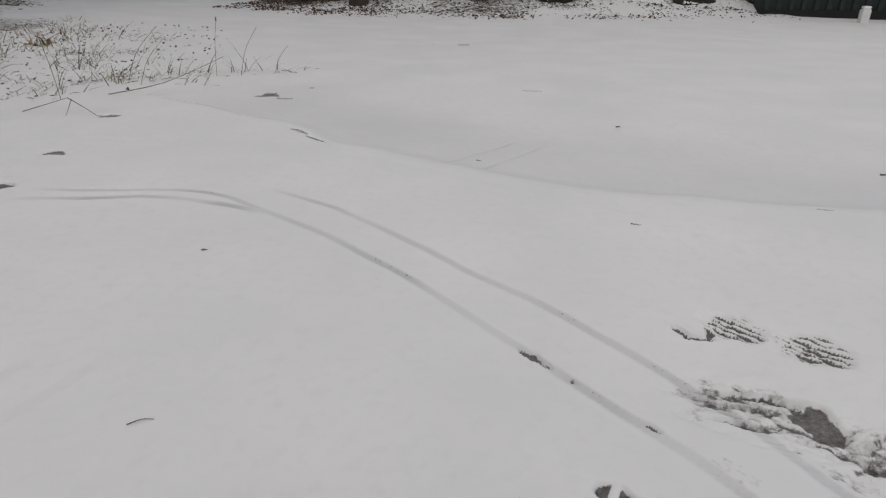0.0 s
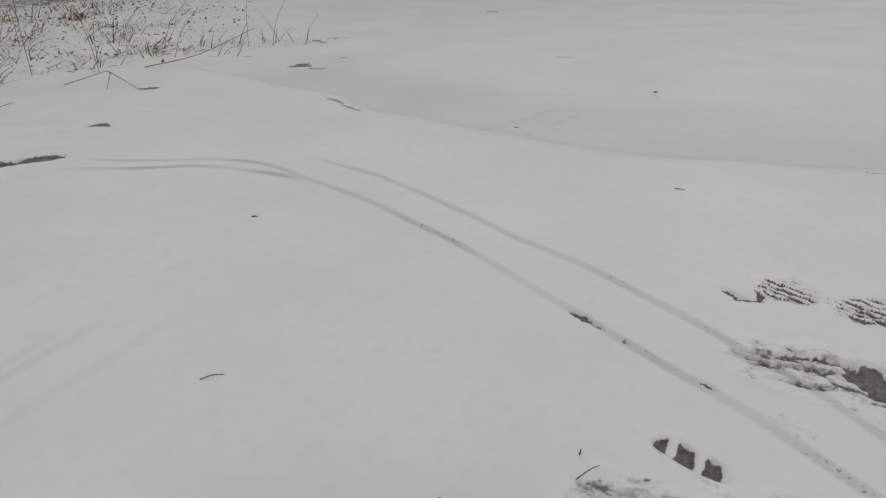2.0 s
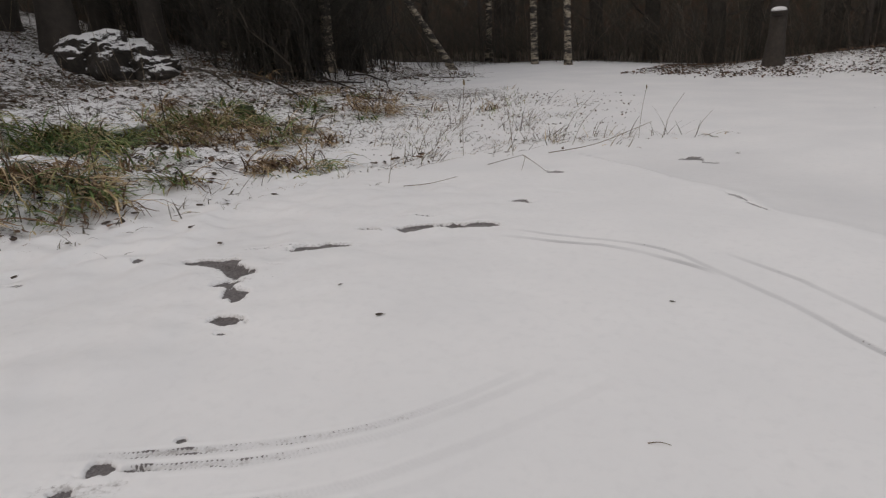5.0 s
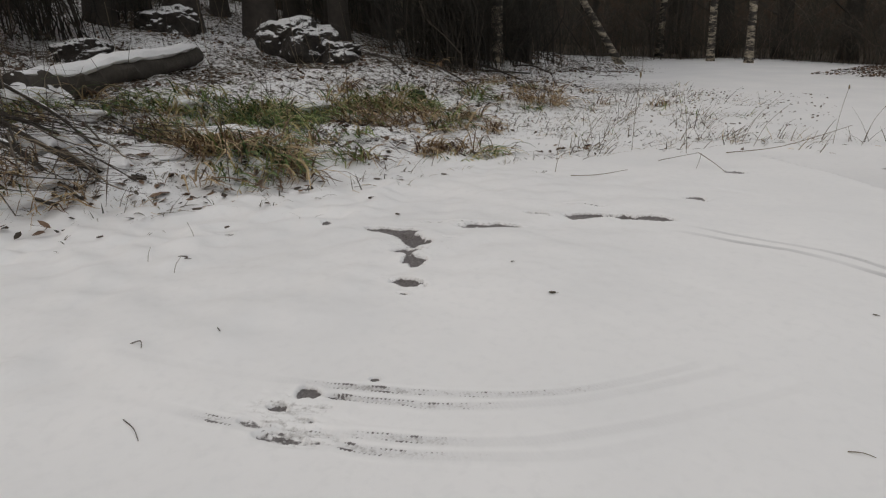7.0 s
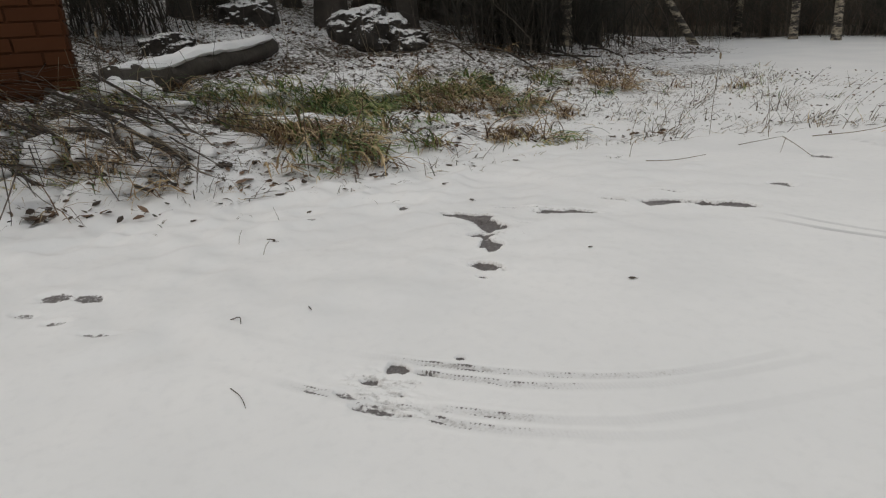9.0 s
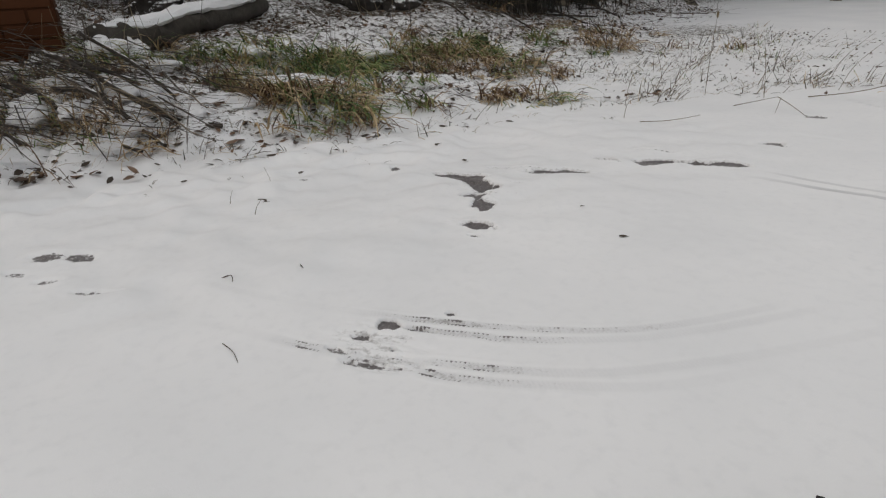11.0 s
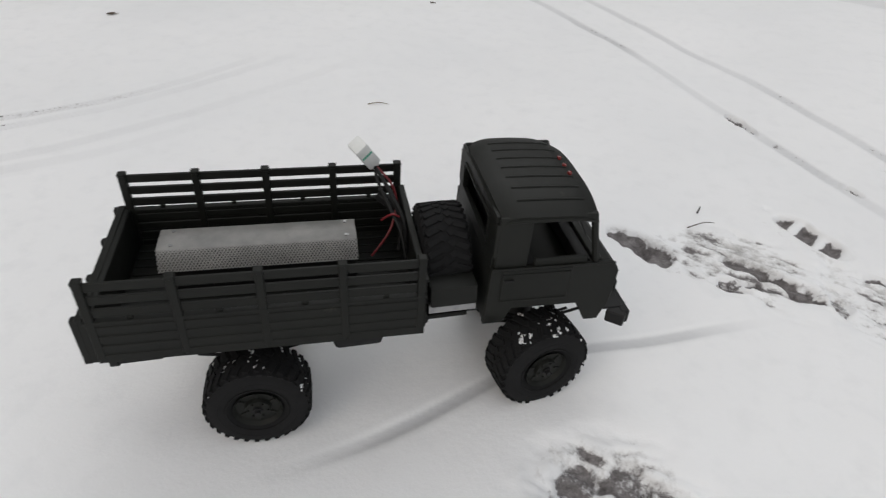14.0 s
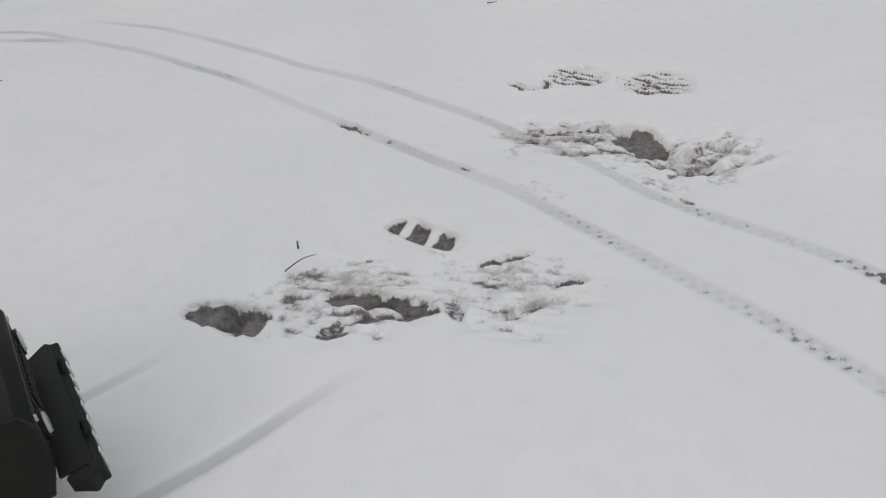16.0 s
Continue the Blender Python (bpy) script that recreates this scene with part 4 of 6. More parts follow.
        part("door_handle", boxed(((0.0075, 0.0020, 0.0018), (0.183, y + side * 0.0020, 0.1200)), ((0.002, 0.003, 0.002), (0.180, y + side * 0.0015, 0.1200)), bevel=0.0004), BLACK, cab)
        for z in (0.0990, 0.1255):
            part("door_rib", boxed(((0.056, 0.0012, 0.0012), (0.206, y + side * 0.0014, z)), bevel=0.0003), OLIVE, cab)
        part("belt_line", boxed(((0.104, 0.0020, 0.0022), (0.220, y - side * 0.0004, 0.1300)), bevel=0.0005), OLIVE, cab)
        part("rear_pillar", boxed(((0.0270, 0.0034, 0.0470), (0.1835, y - side * 0.0036, 0.1530)), bevel=0.0009), OLIVE, cab)
        part("roof_rail", boxed(((0.0560, 0.0034, 0.0060), (0.2200, y - side * 0.0036, 0.1740)), bevel=0.0009), OLIVE, cab)
        part("window_ledge", boxed(((0.0450, 0.0030, 0.0080), (0.2250, y - side * 0.0030, 0.1340)), bevel=0.0009), OLIVE, cab)
        pillar = tube(bmesh.new(), [(0.2560, y - side * 0.0035, 0.1290), (0.2455, y - side * 0.0050, 0.1760)], 0.0030, 8)
        part("windscreen_pillar", pillar, OLIVE, cab)
        part("mud_flap", boxed(((0.012, 0.012, 0.010), (0.1740, y - side * 0.006, 0.0795)), bevel=0.0012), OLIVE, cab)
        part("headlight", drum(bmesh.new(), 0.0092, 0.006, (0.2765, side * 0.0430, 0.1050), (0, 90, 0), 24), OLIVE, cab, "round headlight in the cab's nose")
        part("lens", drum(bmesh.new(), 0.0074, 0.003, (0.2795, side * 0.0430, 0.1050), (0, 90, 0), 24, 0.0060), LENS, cab)
        part("indicator", drum(bmesh.new(), 0.0032, 0.004, (0.2765, side * 0.0530, 0.1190), (0, 90, 0), 14, 0.002), LENS, cab)
        part("seat", boxed(((0.030, 0.036, 0.010), (0.196, side * 0.029, 0.1160)), ((0.008, 0.034, 0.040), (0.184, side * 0.029, 0.1400), (0, -8, 0)), bevel=0.0022, segments=2), BLACK, cab)
        if side < 0:
            continue
        arm = tube(bmesh.new(), curve_points([(0.264, y, 0.1340), (0.268, y + side * 0.010, 0.1370), (0.268, y + side * 0.0135, 0.1440)], 4), 0.0009, 6)
        part("mirror_arm", arm, BLACK, cab)
        part("mirror", drum(bmesh.new(), 0.0062, 0.0030, (0.268, y + side * 0.0140, 0.1480), (0, 90, 0), 20), BLACK, cab, "round black wing mirror")
    # rear wall with one wide window and its raised frame
    wall = boxed(((0.0030, 2 * hw - 0.010, 0.0150), (0.1695, 0, 0.1360)), ((0.0030, 2 * hw - 0.010, 0.0090), (0.1695, 0, 0.1720)), ((0.0030, 0.0200, 0.0300), (0.1695, 0.0500, 0.1560)), ((0.0030, 0.0200, 0.0300), (0.1695, -0.0500, 0.1560)), bevel=0.0004)
    part("rear_wall", wall, OLIVE, cab)
    part("window_frame", boxed(((0.0018, 0.0830, 0.0016), (0.1672, 0, 0.1442)), ((0.0018, 0.0830, 0.0016), (0.1672, 0, 0.1668)), ((0.0018, 0.0016, 0.0230), (0.1672, 0.0408, 0.1555)), ((0.0018, 0.0016, 0.0230), (0.1672, -0.0408, 0.1555)), bevel=0.0003), OLIVE, cab)
    part("windscreen_bar", tube(bmesh.new(), [(0.2570, 0, 0.1285), (0.2460, 0, 0.1760)], 0.0020, 8), OLIVE, cab)
    part("windscreen_sill", boxed(((0.0080, 2 * hw - 0.008, 0.0040), (0.2580, 0, 0.1300)), bevel=0.0010), OLIVE, cab)
    for y in (-0.026, 0.026):
        part("wiper", tube(bmesh.new(), [(0.2600, y, 0.1325), (0.2560, y + 0.012, 0.1440), (0.2530, y + 0.013, 0.1530)], 0.0006, 5), BLACK, cab)
    ring = bmesh.new()
    pts = [(0.0120 * math.cos(a), 0.0120 * math.sin(a), 0) for a in [2 * math.pi * k / 24 for k in range(25)]]
    tube(ring, pts, 0.0011, 6, caps=False)
    for k in range(3):
        tube(ring, [(0, 0, 0), (0.0120 * math.cos(2.1 * k), 0.0120 * math.sin(2.1 * k), 0)], 0.0009, 6)
    tube(ring, [(0, 0, 0), (0, 0, -0.018)], 0.0014, 6)
    steering = part("steering_wheel", ring, BLACK, cab)
    steering.matrix_basis = pose(0.2320, 0.0290, 0.1400, 0, 30, 0)
    part("dashboard", boxed(((0.0100, 2 * hw - 0.012, 0.0130), (0.2480, 0, 0.1240)), bevel=0.0020, segments=2), BLACK, cab)
    # roof: an arched slab with rounded corners and ribs that run fore and aft
    bm = bmesh.new()
    cols, rows = 24, 16

    def roof_point(u, v):
        x = 0.2095 + 0.0415 * v * math.sqrt(1 - 0.16 * u * u * abs(u)) + 0.001
        y = (hw + 0.0006) * u * math.sqrt(1 - 0.13 * v * v * abs(v))
        z = 0.1785 + 0.0075 * (1 - abs(u) ** 3.2) - 0.0048 * max(0.0, abs(v) - 0.5) ** 2 / 0.25 - 0.002 * max(0.0, v)
        return x, y, z

    grid = [[bm.verts.new(roof_point(2 * c / cols - 1, 2 * r / rows - 1)) for c in range(cols + 1)] for r in range(rows + 1)]
    for a, b in zip(grid, grid[1:]):
        for k in range(cols):
            bm.faces.new((a[k], b[k], b[k + 1], a[k + 1]))
    made = bmesh.ops.extrude_face_region(bm, geom=list(bm.faces))
    for v in [g for g in made["geom"] if isinstance(g, bmesh.types.BMVert)]:
        v.co.z = 0.1738 + 0.25 * (v.co.z - 0.1795)
    part("roof", bm, OLIVE, cab, "dark ribbed plastic cab roof")
    for k in range(7):
        u = -0.74 + 0.235 * k
        rib = tube(bmesh.new(), [roof_point(u, -0.62 + 1.35 * q / 8) for q in range(9)], 0.0010, 6)
        part("roof_rib", rib, OLIVE, cab)
    loop = [roof_point(-1 + 2 * q / 12, -1) for q in range(12)] + [roof_point(1, -1 + 2 * q / 12) for q in range(12)] + [roof_point(1 - 2 * q / 12, 1) for q in range(12)] + [roof_point(-1, 1 - 2 * q / 12) for q in range(13)]
    part("roof_edge", tube(bmesh.new(), lifted(loop, -0.0030), 0.0016, 6, caps=False), OLIVE, cab)
    for k in (-1, 0, 1):
        part("roof_light", boxed(((0.0034, 0.0034, 0.0042), (0.2400, 0.0125 * k, 0.1842)), bevel=0.0011, segments=2), REDLENS, cab, "small red roof marker light")
    # grille and bumper
    part("nose_panel", boxed(((0.0016, 0.064, 0.0230), (0.2772, 0, 0.1060)), bevel=0.0005), OLIVE, cab)
    for k in range(11):
        part("grille_slat", boxed(((0.0016, 0.0022, 0.0180), (0.2786, -0.025 + 0.0050 * k, 0.1060)), bevel=0.0004), BLACK, cab)
    bumper = part("bumper", boxed(((0.0070, 0.1180, 0.0120), (0.2730, 0, 0.0760)), bevel=0.0010), BLACK, truck, "black front bumper with white stripes")
    part("bumper_step", boxed(((0.016, 0.106, 0.002), (0.265, 0, 0.0815)), bevel=0.0005), BLACK, bumper)
    for side in (-1, 1):
        part("bumper_end", boxed(((0.0140, 0.0090, 0.0110), (0.2670, side * 0.0560, 0.0760), (0, 0, side * 40)), bevel=0.0010), BLACK, bumper)
        part("bumper_bracket", boxed(((0.0240, 0.0080, 0.0080), (0.2600, side * 0.0190, 0.0740)), bevel=0.0010), BLACK, bumper)
    for k in range(4):
        for side in (-1, 1):
            y = side * (0.0070 + 0.0135 * k)
            part("stripe", boxed(((0.0008, 0.0058, 0.0105), (0.2768, y, 0.0760), (side * 14, 0, 0)), bevel=0), STRIPE, bumper)
    for y in (-0.030, 0.030):
        part("tow_loop", tube(bmesh.new(), curve_points([(0.2730, y - 0.004, 0.0815), (0.2750, y - 0.002, 0.0880), (0.2750, y + 0.002, 0.0880), (0.2730, y + 0.004, 0.0815)], 4), 0.0012, 6), BLACK, truck)
    return truck


TRUCK_AT = (-0.0686, 0.2568)
TRUCK_HEADING = 33.2
stand_on = pose(TRUCK_AT[0], TRUCK_AT[1], 0.0, 0, 0, TRUCK_HEADING)
under = [stand_on @ Vector((x, y, 0)) for x in (0, BASE) for y in (-HALF_GAUGE, HALF_GAUGE)]
sunk = sum(height(p.x, p.y) for p in under) / 4 - 0.0005
build_truck(Matrix.Translation((0, 0, sunk)) @ stand_on)


# ---- the bank: grass, leaves, sticks ----
def ground_z(x, y):
    return rolling(np.asarray(x, float), np.asarray(y, float))


def strips(name, blades, material, label, category):
    """Many thin bent blades as one mesh. A blade: a list of centre points, the half width, the way across."""
    verts, faces = [], []
    for points, half, across in blades:
        first, n = len(verts), len(points)
        for k, p in enumerate(points):
            w = half * (1 - 0.85 * (k / (n - 1)) ** 1.5)
            verts.append((p[0] - across[0] * w, p[1] - across[1] * w, p[2] - 0.3 * w))
            verts.append((p[0] + across[0] * w, p[1] + across[1] * w, p[2] + 0.3 * w))
        faces += [(first + 2 * k, first + 2 * k + 1, first + 2 * k + 3, first + 2 * k + 2) for k in range(n - 1)]
    return tagged(link_mesh(name, verts, faces, material), label, category, kind="stuff")


def blade(rng, x, y, z, length, half, rise, droop, bearing=None):
    """One blade that springs up at an angle of rise and bends over."""
    a = rng.uniform(0, 2 * math.pi) if bearing is None else bearing
    ux, uy = math.cos(a), math.sin(a)
    points, e, px, pz = [], rise, 0.0, 0.0
    steps = 5
    for k in range(steps + 1):
        points.append((x + ux * px, y + uy * px, z + pz))
        px += length / steps * math.cos(e)
        pz += length / steps * math.sin(e)
        e -= droop / steps
    low = -0.004
    points = [(p[0], p[1], max(p[2], z + low)) for p in points]
    return points, half, (-uy, ux)


def tuft(rng, x, y, z, count, radius, length, rise=(0.5, 1.5), droop=(0.5, 2.2), half=0.0017, lay=None):
    """Blades round one root; with lay most of them fall towards that bearing."""
    out = []
    fall = None if lay is None else lay + rng.gauss(0, 0.7)
    for _ in range(count):
        r, a = radius * math.sqrt(rng.random()), rng.uniform(0, 2 * math.pi)
        out.append(blade(rng, x + r * math.cos(a), y + r * math.sin(a), z, length * rng.uniform(0.45, 1.15), half * rng.uniform(0.6, 1.5), rng.uniform(*rise), rng.uniform(*droop), a + rng.gauss(0, 0.8) if fall is None or rng.random() < 0.35 else fall + rng.gauss(0, 0.55)))
    return out


rng = random.Random(4)
green, dead, weeds = [], [], []
# thick tufts along the brow of the bank: x, y, spread, how many, green or dead
BROW = []


def clump(*numbers):
    BROW.append(numbers)


clump(-3.86, 1.34, 0.085, 14, 0.95)
clump(-3.82, 1.5, 0.085, 14, 0.95)
clump(-3.78, 1.65, 0.085, 14, 0.95)
clump(-3.74, 1.8, 0.085, 14, 0.95)
clump(-3.62, 1.56, 0.085, 14, 0.95)
clump(-3.6, 1.4, 0.085, 14, 0.95)
clump(-4.05, 0.7, 0.07, 7, 0.9)
clump(-3.97, 0.85, 0.07, 7, 0.9)
clump(-3.88, 0.97, 0.07, 7, 0.9)
clump(-3.78, 1.08, 0.07, 7, 0.9)
clump(-3.9, 0.15, 0.06, 4, 0.8)
clump(-3.84, 0.27, 0.06, 4, 0.8)
clump(-3.78, 0.38, 0.06, 4, 0.8)
clump(-4.05, 2.25, 0.09, 9, 0.45)
clump(-4.0, 2.42, 0.09, 9, 0.45)
clump(-3.9, 2.55, 0.09, 9, 0.45)
clump(-3.8, 2.2, 0.09, 9, 0.45)
clump(-3.65, 2.3, 0.09, 9, 0.45)
clump(-3.8, 2.45, 0.09, 9, 0.45)
clump(-3.78, 2.75, 0.07, 7, 0.95)
clump(-3.74, 2.88, 0.07, 7, 0.95)
clump(-3.45, 2.5, 0.09, 8, 0.2)
clump(-3.3, 2.6, 0.09, 8, 0.2)
clump(-3.3, 2.8, 0.09, 8, 0.2)
clump(-3.15, 2.7, 0.09, 8, 0.2)
clump(-3.4, 2.3, 0.09, 8, 0.2)
clump(-3.5, 2.02, 0.09, 8, 0.2)
clump(-3.62, 0.87, 0.06, 6, 0.3)
clump(-3.48, 0.95, 0.06, 6, 0.3)
clump(-3.18, 0.87, 0.075, 7, 0.4)
clump(-3.05, 0.93, 0.075, 7, 0.4)
clump(-2.86, 0.97, 0.075, 7, 0.4)
clump(-2.93, 1.1, 0.075, 7, 0.4)
clump(-3.0, 1.27, 0.075, 7, 0.4)
clump(-2.85, 1.25, 0.06, 4, 0.4)
clump(-2.75, 1.06, 0.075, 7, 0.4)
clump(-2.74, 0.92, 0.075, 7, 0.4)
clump(-3.1, 1.67, 0.07, 5, 0.5)
clump(-2.68, 1.15, 0.05, 4, 0.2)
clump(-2.7, 1.3, 0.05, 4, 0.2)
clump(-2.64, 1.58, 0.04, 3, 0.7)
clump(-3.73, 3.35, 0.09, 4, 0.8)
clump(-3.6, 3.5, 0.09, 4, 0.8)
clump(-4.0, 4.3, 0.12, 6, 0.2)
clump(-3.65, 4.02, 0.12, 6, 0.2)
clump(-3.45, 3.9, 0.12, 6, 0.2)
clump(-3.3, -0.25, 0.14, 8, 0.5)
clump(-3.1, 0.0, 0.12, 7, 0.5)
clump(-2.95, 0.18, 0.1, 5, 0.4)
clump(-3.4, 0.2, 0.14, 7, 0.6)
clump(-3.6, -0.1, 0.2, 5, 0.6)
clump(-3.9, -0.5, 0.2, 5, 0.6)
clump(-4.2, 3.6, 0.2, 5, 0.6)
clump(-3.6, 4.7, 0.3, 5, 0.4)
clump(-3.16, 2.44, 0.06, 5, 0.25)
clump(-2.89, 2.27, 0.05, 3, 0.15)
clump(-2.7, 2.22, 0.05, 3, 0.1)
clump(-2.47, 2.15, 0.04, 2, 0.1)
clump(-2.7, 2.06, 0.05, 3, 0.2)
DROOP = dict(rise=(0.15, 1.15), droop=(0.9, 2.6))
for cx, cy, spread, count, share in BROW:
    for _ in range((count * 3 + 3) // 4):
        x, y = cx + 1.35 * rng.gauss(0, spread), cy + 1.35 * rng.gauss(0, spread)
        z = float(ground_z([x], [y])[0])
        long = rng.uniform(0.13, 0.29)
        (green if rng.random() < share else dead).extend(tuft(rng, x, y, z - 0.005, rng.randint(14, 34), 0.09, long, half=0.0040, lay=-0.5, **DROOP))
# thin sprigs in the snow of the slope behind
for _ in range(1150):
    x = rng.uniform(-3.6, -0.75)
    y = rng.uniform(2.35, 6.2)
    if y < 2.5 + 0.5 * (x + 3.2) * 0.9 or x > -0.55 - 0.12 * (y - 3.6) ** 2 + 0.0 or behind_bank(np.array([x]), np.array([y]))[0] < -1.75 + 0.25 * (y - 3):
        continue
    if value_noise(np.array([x]), np.array([y]), 0.33, 46)[0] < -0.08 and rng.random() < 0.85:
        continue
    z = float(ground_z([x], [y])[0])
    (green if rng.random() < 0.16 else dead if rng.random() < 0.22 else weeds).extend(tuft(rng, x, y, z - 0.004, rng.randint(2, 6), 0.08, rng.uniform(0.04, 0.13), rise=(0.0, 1.1), droop=(0.0, 1.2), half=0.0021))
for x, y, n in ((-2.14, 2.67, 40), (-2.23, 4.07, 18), (-1.69, 3.32, 32), (-1.5, 3.5, 26), (-1.35, 3.6, 30), (-1.1, 3.72, 22), (-0.95, 3.82, 16), (-0.87, 3.9, 14), (-1.9, 2.95, 26), (-2.4, 2.95, 30), (-2.0, 3.7, 26), (-2.6, 3.6, 30), (-1.75, 3.0, 20), (-1.25, 3.35, 12), (-2.05, 2.45, 16), (-2.55, 2.2, 26), (-2.42, 1.55, 30), (-2.3, 1.2, 14), (-2.28, 0.98, 10), (-2.45, 0.5, 30), (-2.54, 0.42, 26), (-2.54, 0.88, 30), (-2.50, 0.95, 22), (-2.9, 3.27, 30), (-2.9, 3.5, 34), (-2.7, 3.42, 30), (-2.33, 3.04, 24), (-2.17, 2.72, 24), (-2.04, 2.59, 30), (-2.7, 3.7, 26), (-2.74, 3.92, 24), (-3.1, 4.45, 30), (-2.9, 4.4, 26), (-3.1, 5.1, 30), (-2.17, 3.73, 24), (-2.18, 3.95, 24), (-2.42, 4.94, 20), (-2.18, 4.86, 20), (-1.8, 3.25, 18), (-1.77, 3.42, 22), (-1.79, 3.65, 18), (-2.38, 2.24, 14), (-2.92, 2.85, 24), (-2.96, 2.75, 20)):
    z = float(ground_z([x], [y])[0])
    dead.extend(tuft(rng, x, y, z - 0.004, n // 4, 0.10, rng.uniform(0.06, 0.15), rise=(0.0, 0.9), droop=(0.0, 1.6), half=0.0020))
    weeds.extend(tuft(rng, x, y, z - 0.004, n // 3, 0.11, rng.uniform(0.10, 0.20), rise=(0.35, 1.15), droop=(0.0, 0.7), half=0.0022, lay=0.97))
    weeds.extend(tuft(rng, x, y, z - 0.002, n // 3, 0.13, 0.08, rise=(0.0, 0.4), droop=(0.0, 0.8), half=0.0030))
# bits that poke out of the snow at the bank's foot
for _ in range(90):
    x, y = rng.uniform(-2.75, -1.7), rng.uniform(0.1, 2.4)
    if rng.random() > 0.25 + 0.75 * (x < -2.1):
        continue
    z = float(ground_z([x], [y])[0])
    (weeds if rng.random() < 0.7 else dead).extend(tuft(rng, x, y, z - 0.003, rng.randint(2, 6), 0.03, rng.uniform(0.025, 0.085), rise=(0.1, 1.4), droop=(0.1, 2.0), half=0.0016))
for _ in range(70):
    x = rng.uniform(-3.9, -2.6)
    y = -0.05 + 0.45 * (x + 3.1) + rng.gauss(0, 0.16)
    z = float(ground_z([x], [y])[0])
    dead.extend(tuft(rng, x, y, z + 0.01, rng.randint(3, 7), 0.05, rng.uniform(0.18, 0.42), rise=(0.3, 1.1), droop=(0.8, 2.2), half=0.0024, lay=0.2))
strips("grass", green, GRASS, "long green and yellow winter grass bent over on the snowy bank", "grass")
strips("weeds", weeds, WEED, "withered grey weeds standing thinly in the snow", "weeds")
strips("dry_grass", dead, DEAD, "dead brown grass lying in tufts on the snow", "grass")


def leaf_litter(name, spots, material, label, category):
    """Small curled leaves, each of two halves folded along its rib."""
    verts, faces = [], []
    r = random.Random(9)
    for x, y, z, size in spots:
        m = pose(x, y, z, r.gauss(0, 22), r.gauss(0, 22), r.uniform(0, 360))
        fold, s = r.uniform(-0.25, 0.45), size
        outline = [(-0.5, 0, 0), (-0.2, 0.28, fold * 0.28), (0.2, 0.24, fold * 0.24), (0.55, 0, 0.08), (0.2, -0.24, fold * 0.24), (-0.2, -0.28, fold * 0.28)]
        first = len(verts)
        verts += [tuple(m @ (Vector(p) * s)) for p in outline]
        faces += [(first, first + 3, first + 2, first + 1), (first, first + 5, first + 4, first + 3)]
    return tagged(link_mesh(name, verts, faces, material, False), label, category, kind="stuff")


def scatter(count, test, box, seed):
    """Places where test(x, y) gives a chance above a random number."""
    g = np.random.default_rng(seed)
    x, y = g.uniform(box[0], box[1], count), g.uniform(box[2], box[3], count)
    keep = g.uniform(0, 1, count) < test(x, y)
    x, y = x[keep], y[keep]
    return np.stack([x, y, ground_z(x, y)], 1), g


def bank_chance(x, y):
    d = behind_bank(x, y)
    return smooth(0.0, 0.7, d) * (0.35 + 0.65 * (value_noise(x, y, 0.22, 41) > 0)) * (1 - 0.55 * smooth(2.5, 6, d))


def brow_chance(x, y):
    d = behind_bank(x, y)
    return np.exp(-(((d - 0.25) / 0.35) ** 2)) * (0.5 + 0.5 * (value_noise(x, y, 0.15, 42) > -0.1))


def far_chance(x, y):
    return smooth(8.0, 8.9, y + 0.4 * value_noise(x, y, 0.6, 43)) * (0.4 + 0.6 * (value_noise(x, y, 0.3, 44) > 0))


places_bank, g1 = scatter(26000, bank_chance, (-8.5, -1.9, -1.2, 8), 51)
places_brow, g2 = scatter(190, brow_chance, (-4.2, -1.9, -0.8, 3.4), 52)
places_far, g3 = scatter(15000, far_chance, (-3.1, 4.2, 7.8, 11), 53)
spots = [(x, y, z + 0.008, s) for (x, y, z), s in zip(places_bank, g1.uniform(0.016, 0.05, len(places_bank)))]
spots += [(x, y, z + 0.006, s) for (x, y, z), s in zip(places_brow, g2.uniform(0.018, 0.045, len(places_brow)))]
spots += [(x, y, z + 0.012, s) for (x, y, z), s in zip(places_far, g3.uniform(0.02, 0.05, len(places_far)))]
def slope_chance(x, y):
    return (y > 2.15 + 0.45 * (x + 3.2)) * (x < -1.45 - 0.12 * (y - 3.6) ** 2) * (0.3 + 0.7 * (value_noise(x, y, 0.18, 45) > 0))


places_slope, g5 = scatter(1500, slope_chance, (-3.8, -0.7, 2.4, 6.0), 56)
pile = np.random.default_rng(57)
for cx, cy, count in ((-2.72, -0.15, 34), (-2.6, -0.02, 14), (-2.45, 0.12, 9), (-2.5, 0.75, 12), (-2.42, 1.0, 9), (-2.55, 0.55, 8), (-2.89, 2.25, 16), (-2.7, 2.2, 14), (-2.47, 2.13, 10), (-2.72, 2.03, 12), (-2.53, 2.37, 10), (-3.1, 2.4, 14), (-2.15, 2.62, 8), (-2.25, 2.42, 7), (-2.95, 1.95, 10)):
    px, py = pile.normal(cx, 0.06, count), pile.normal(cy, 0.05, count)
    spots += [(x, y, z + q, s) for x, y, z, q, s in zip(px, py, ground_z(px, py), pile.uniform(0.004, 0.02, count), pile.uniform(0.018, 0.055, count))]
spots += [(x, y, z + 0.003, s) for (x, y, z), s in zip(places_slope, g5.uniform(0.01, 0.03, len(places_slope)))]
leaf_litter("fallen_leaves", spots, LEAF, "dark brown fallen leaves poking through patchy snow", "leaves")


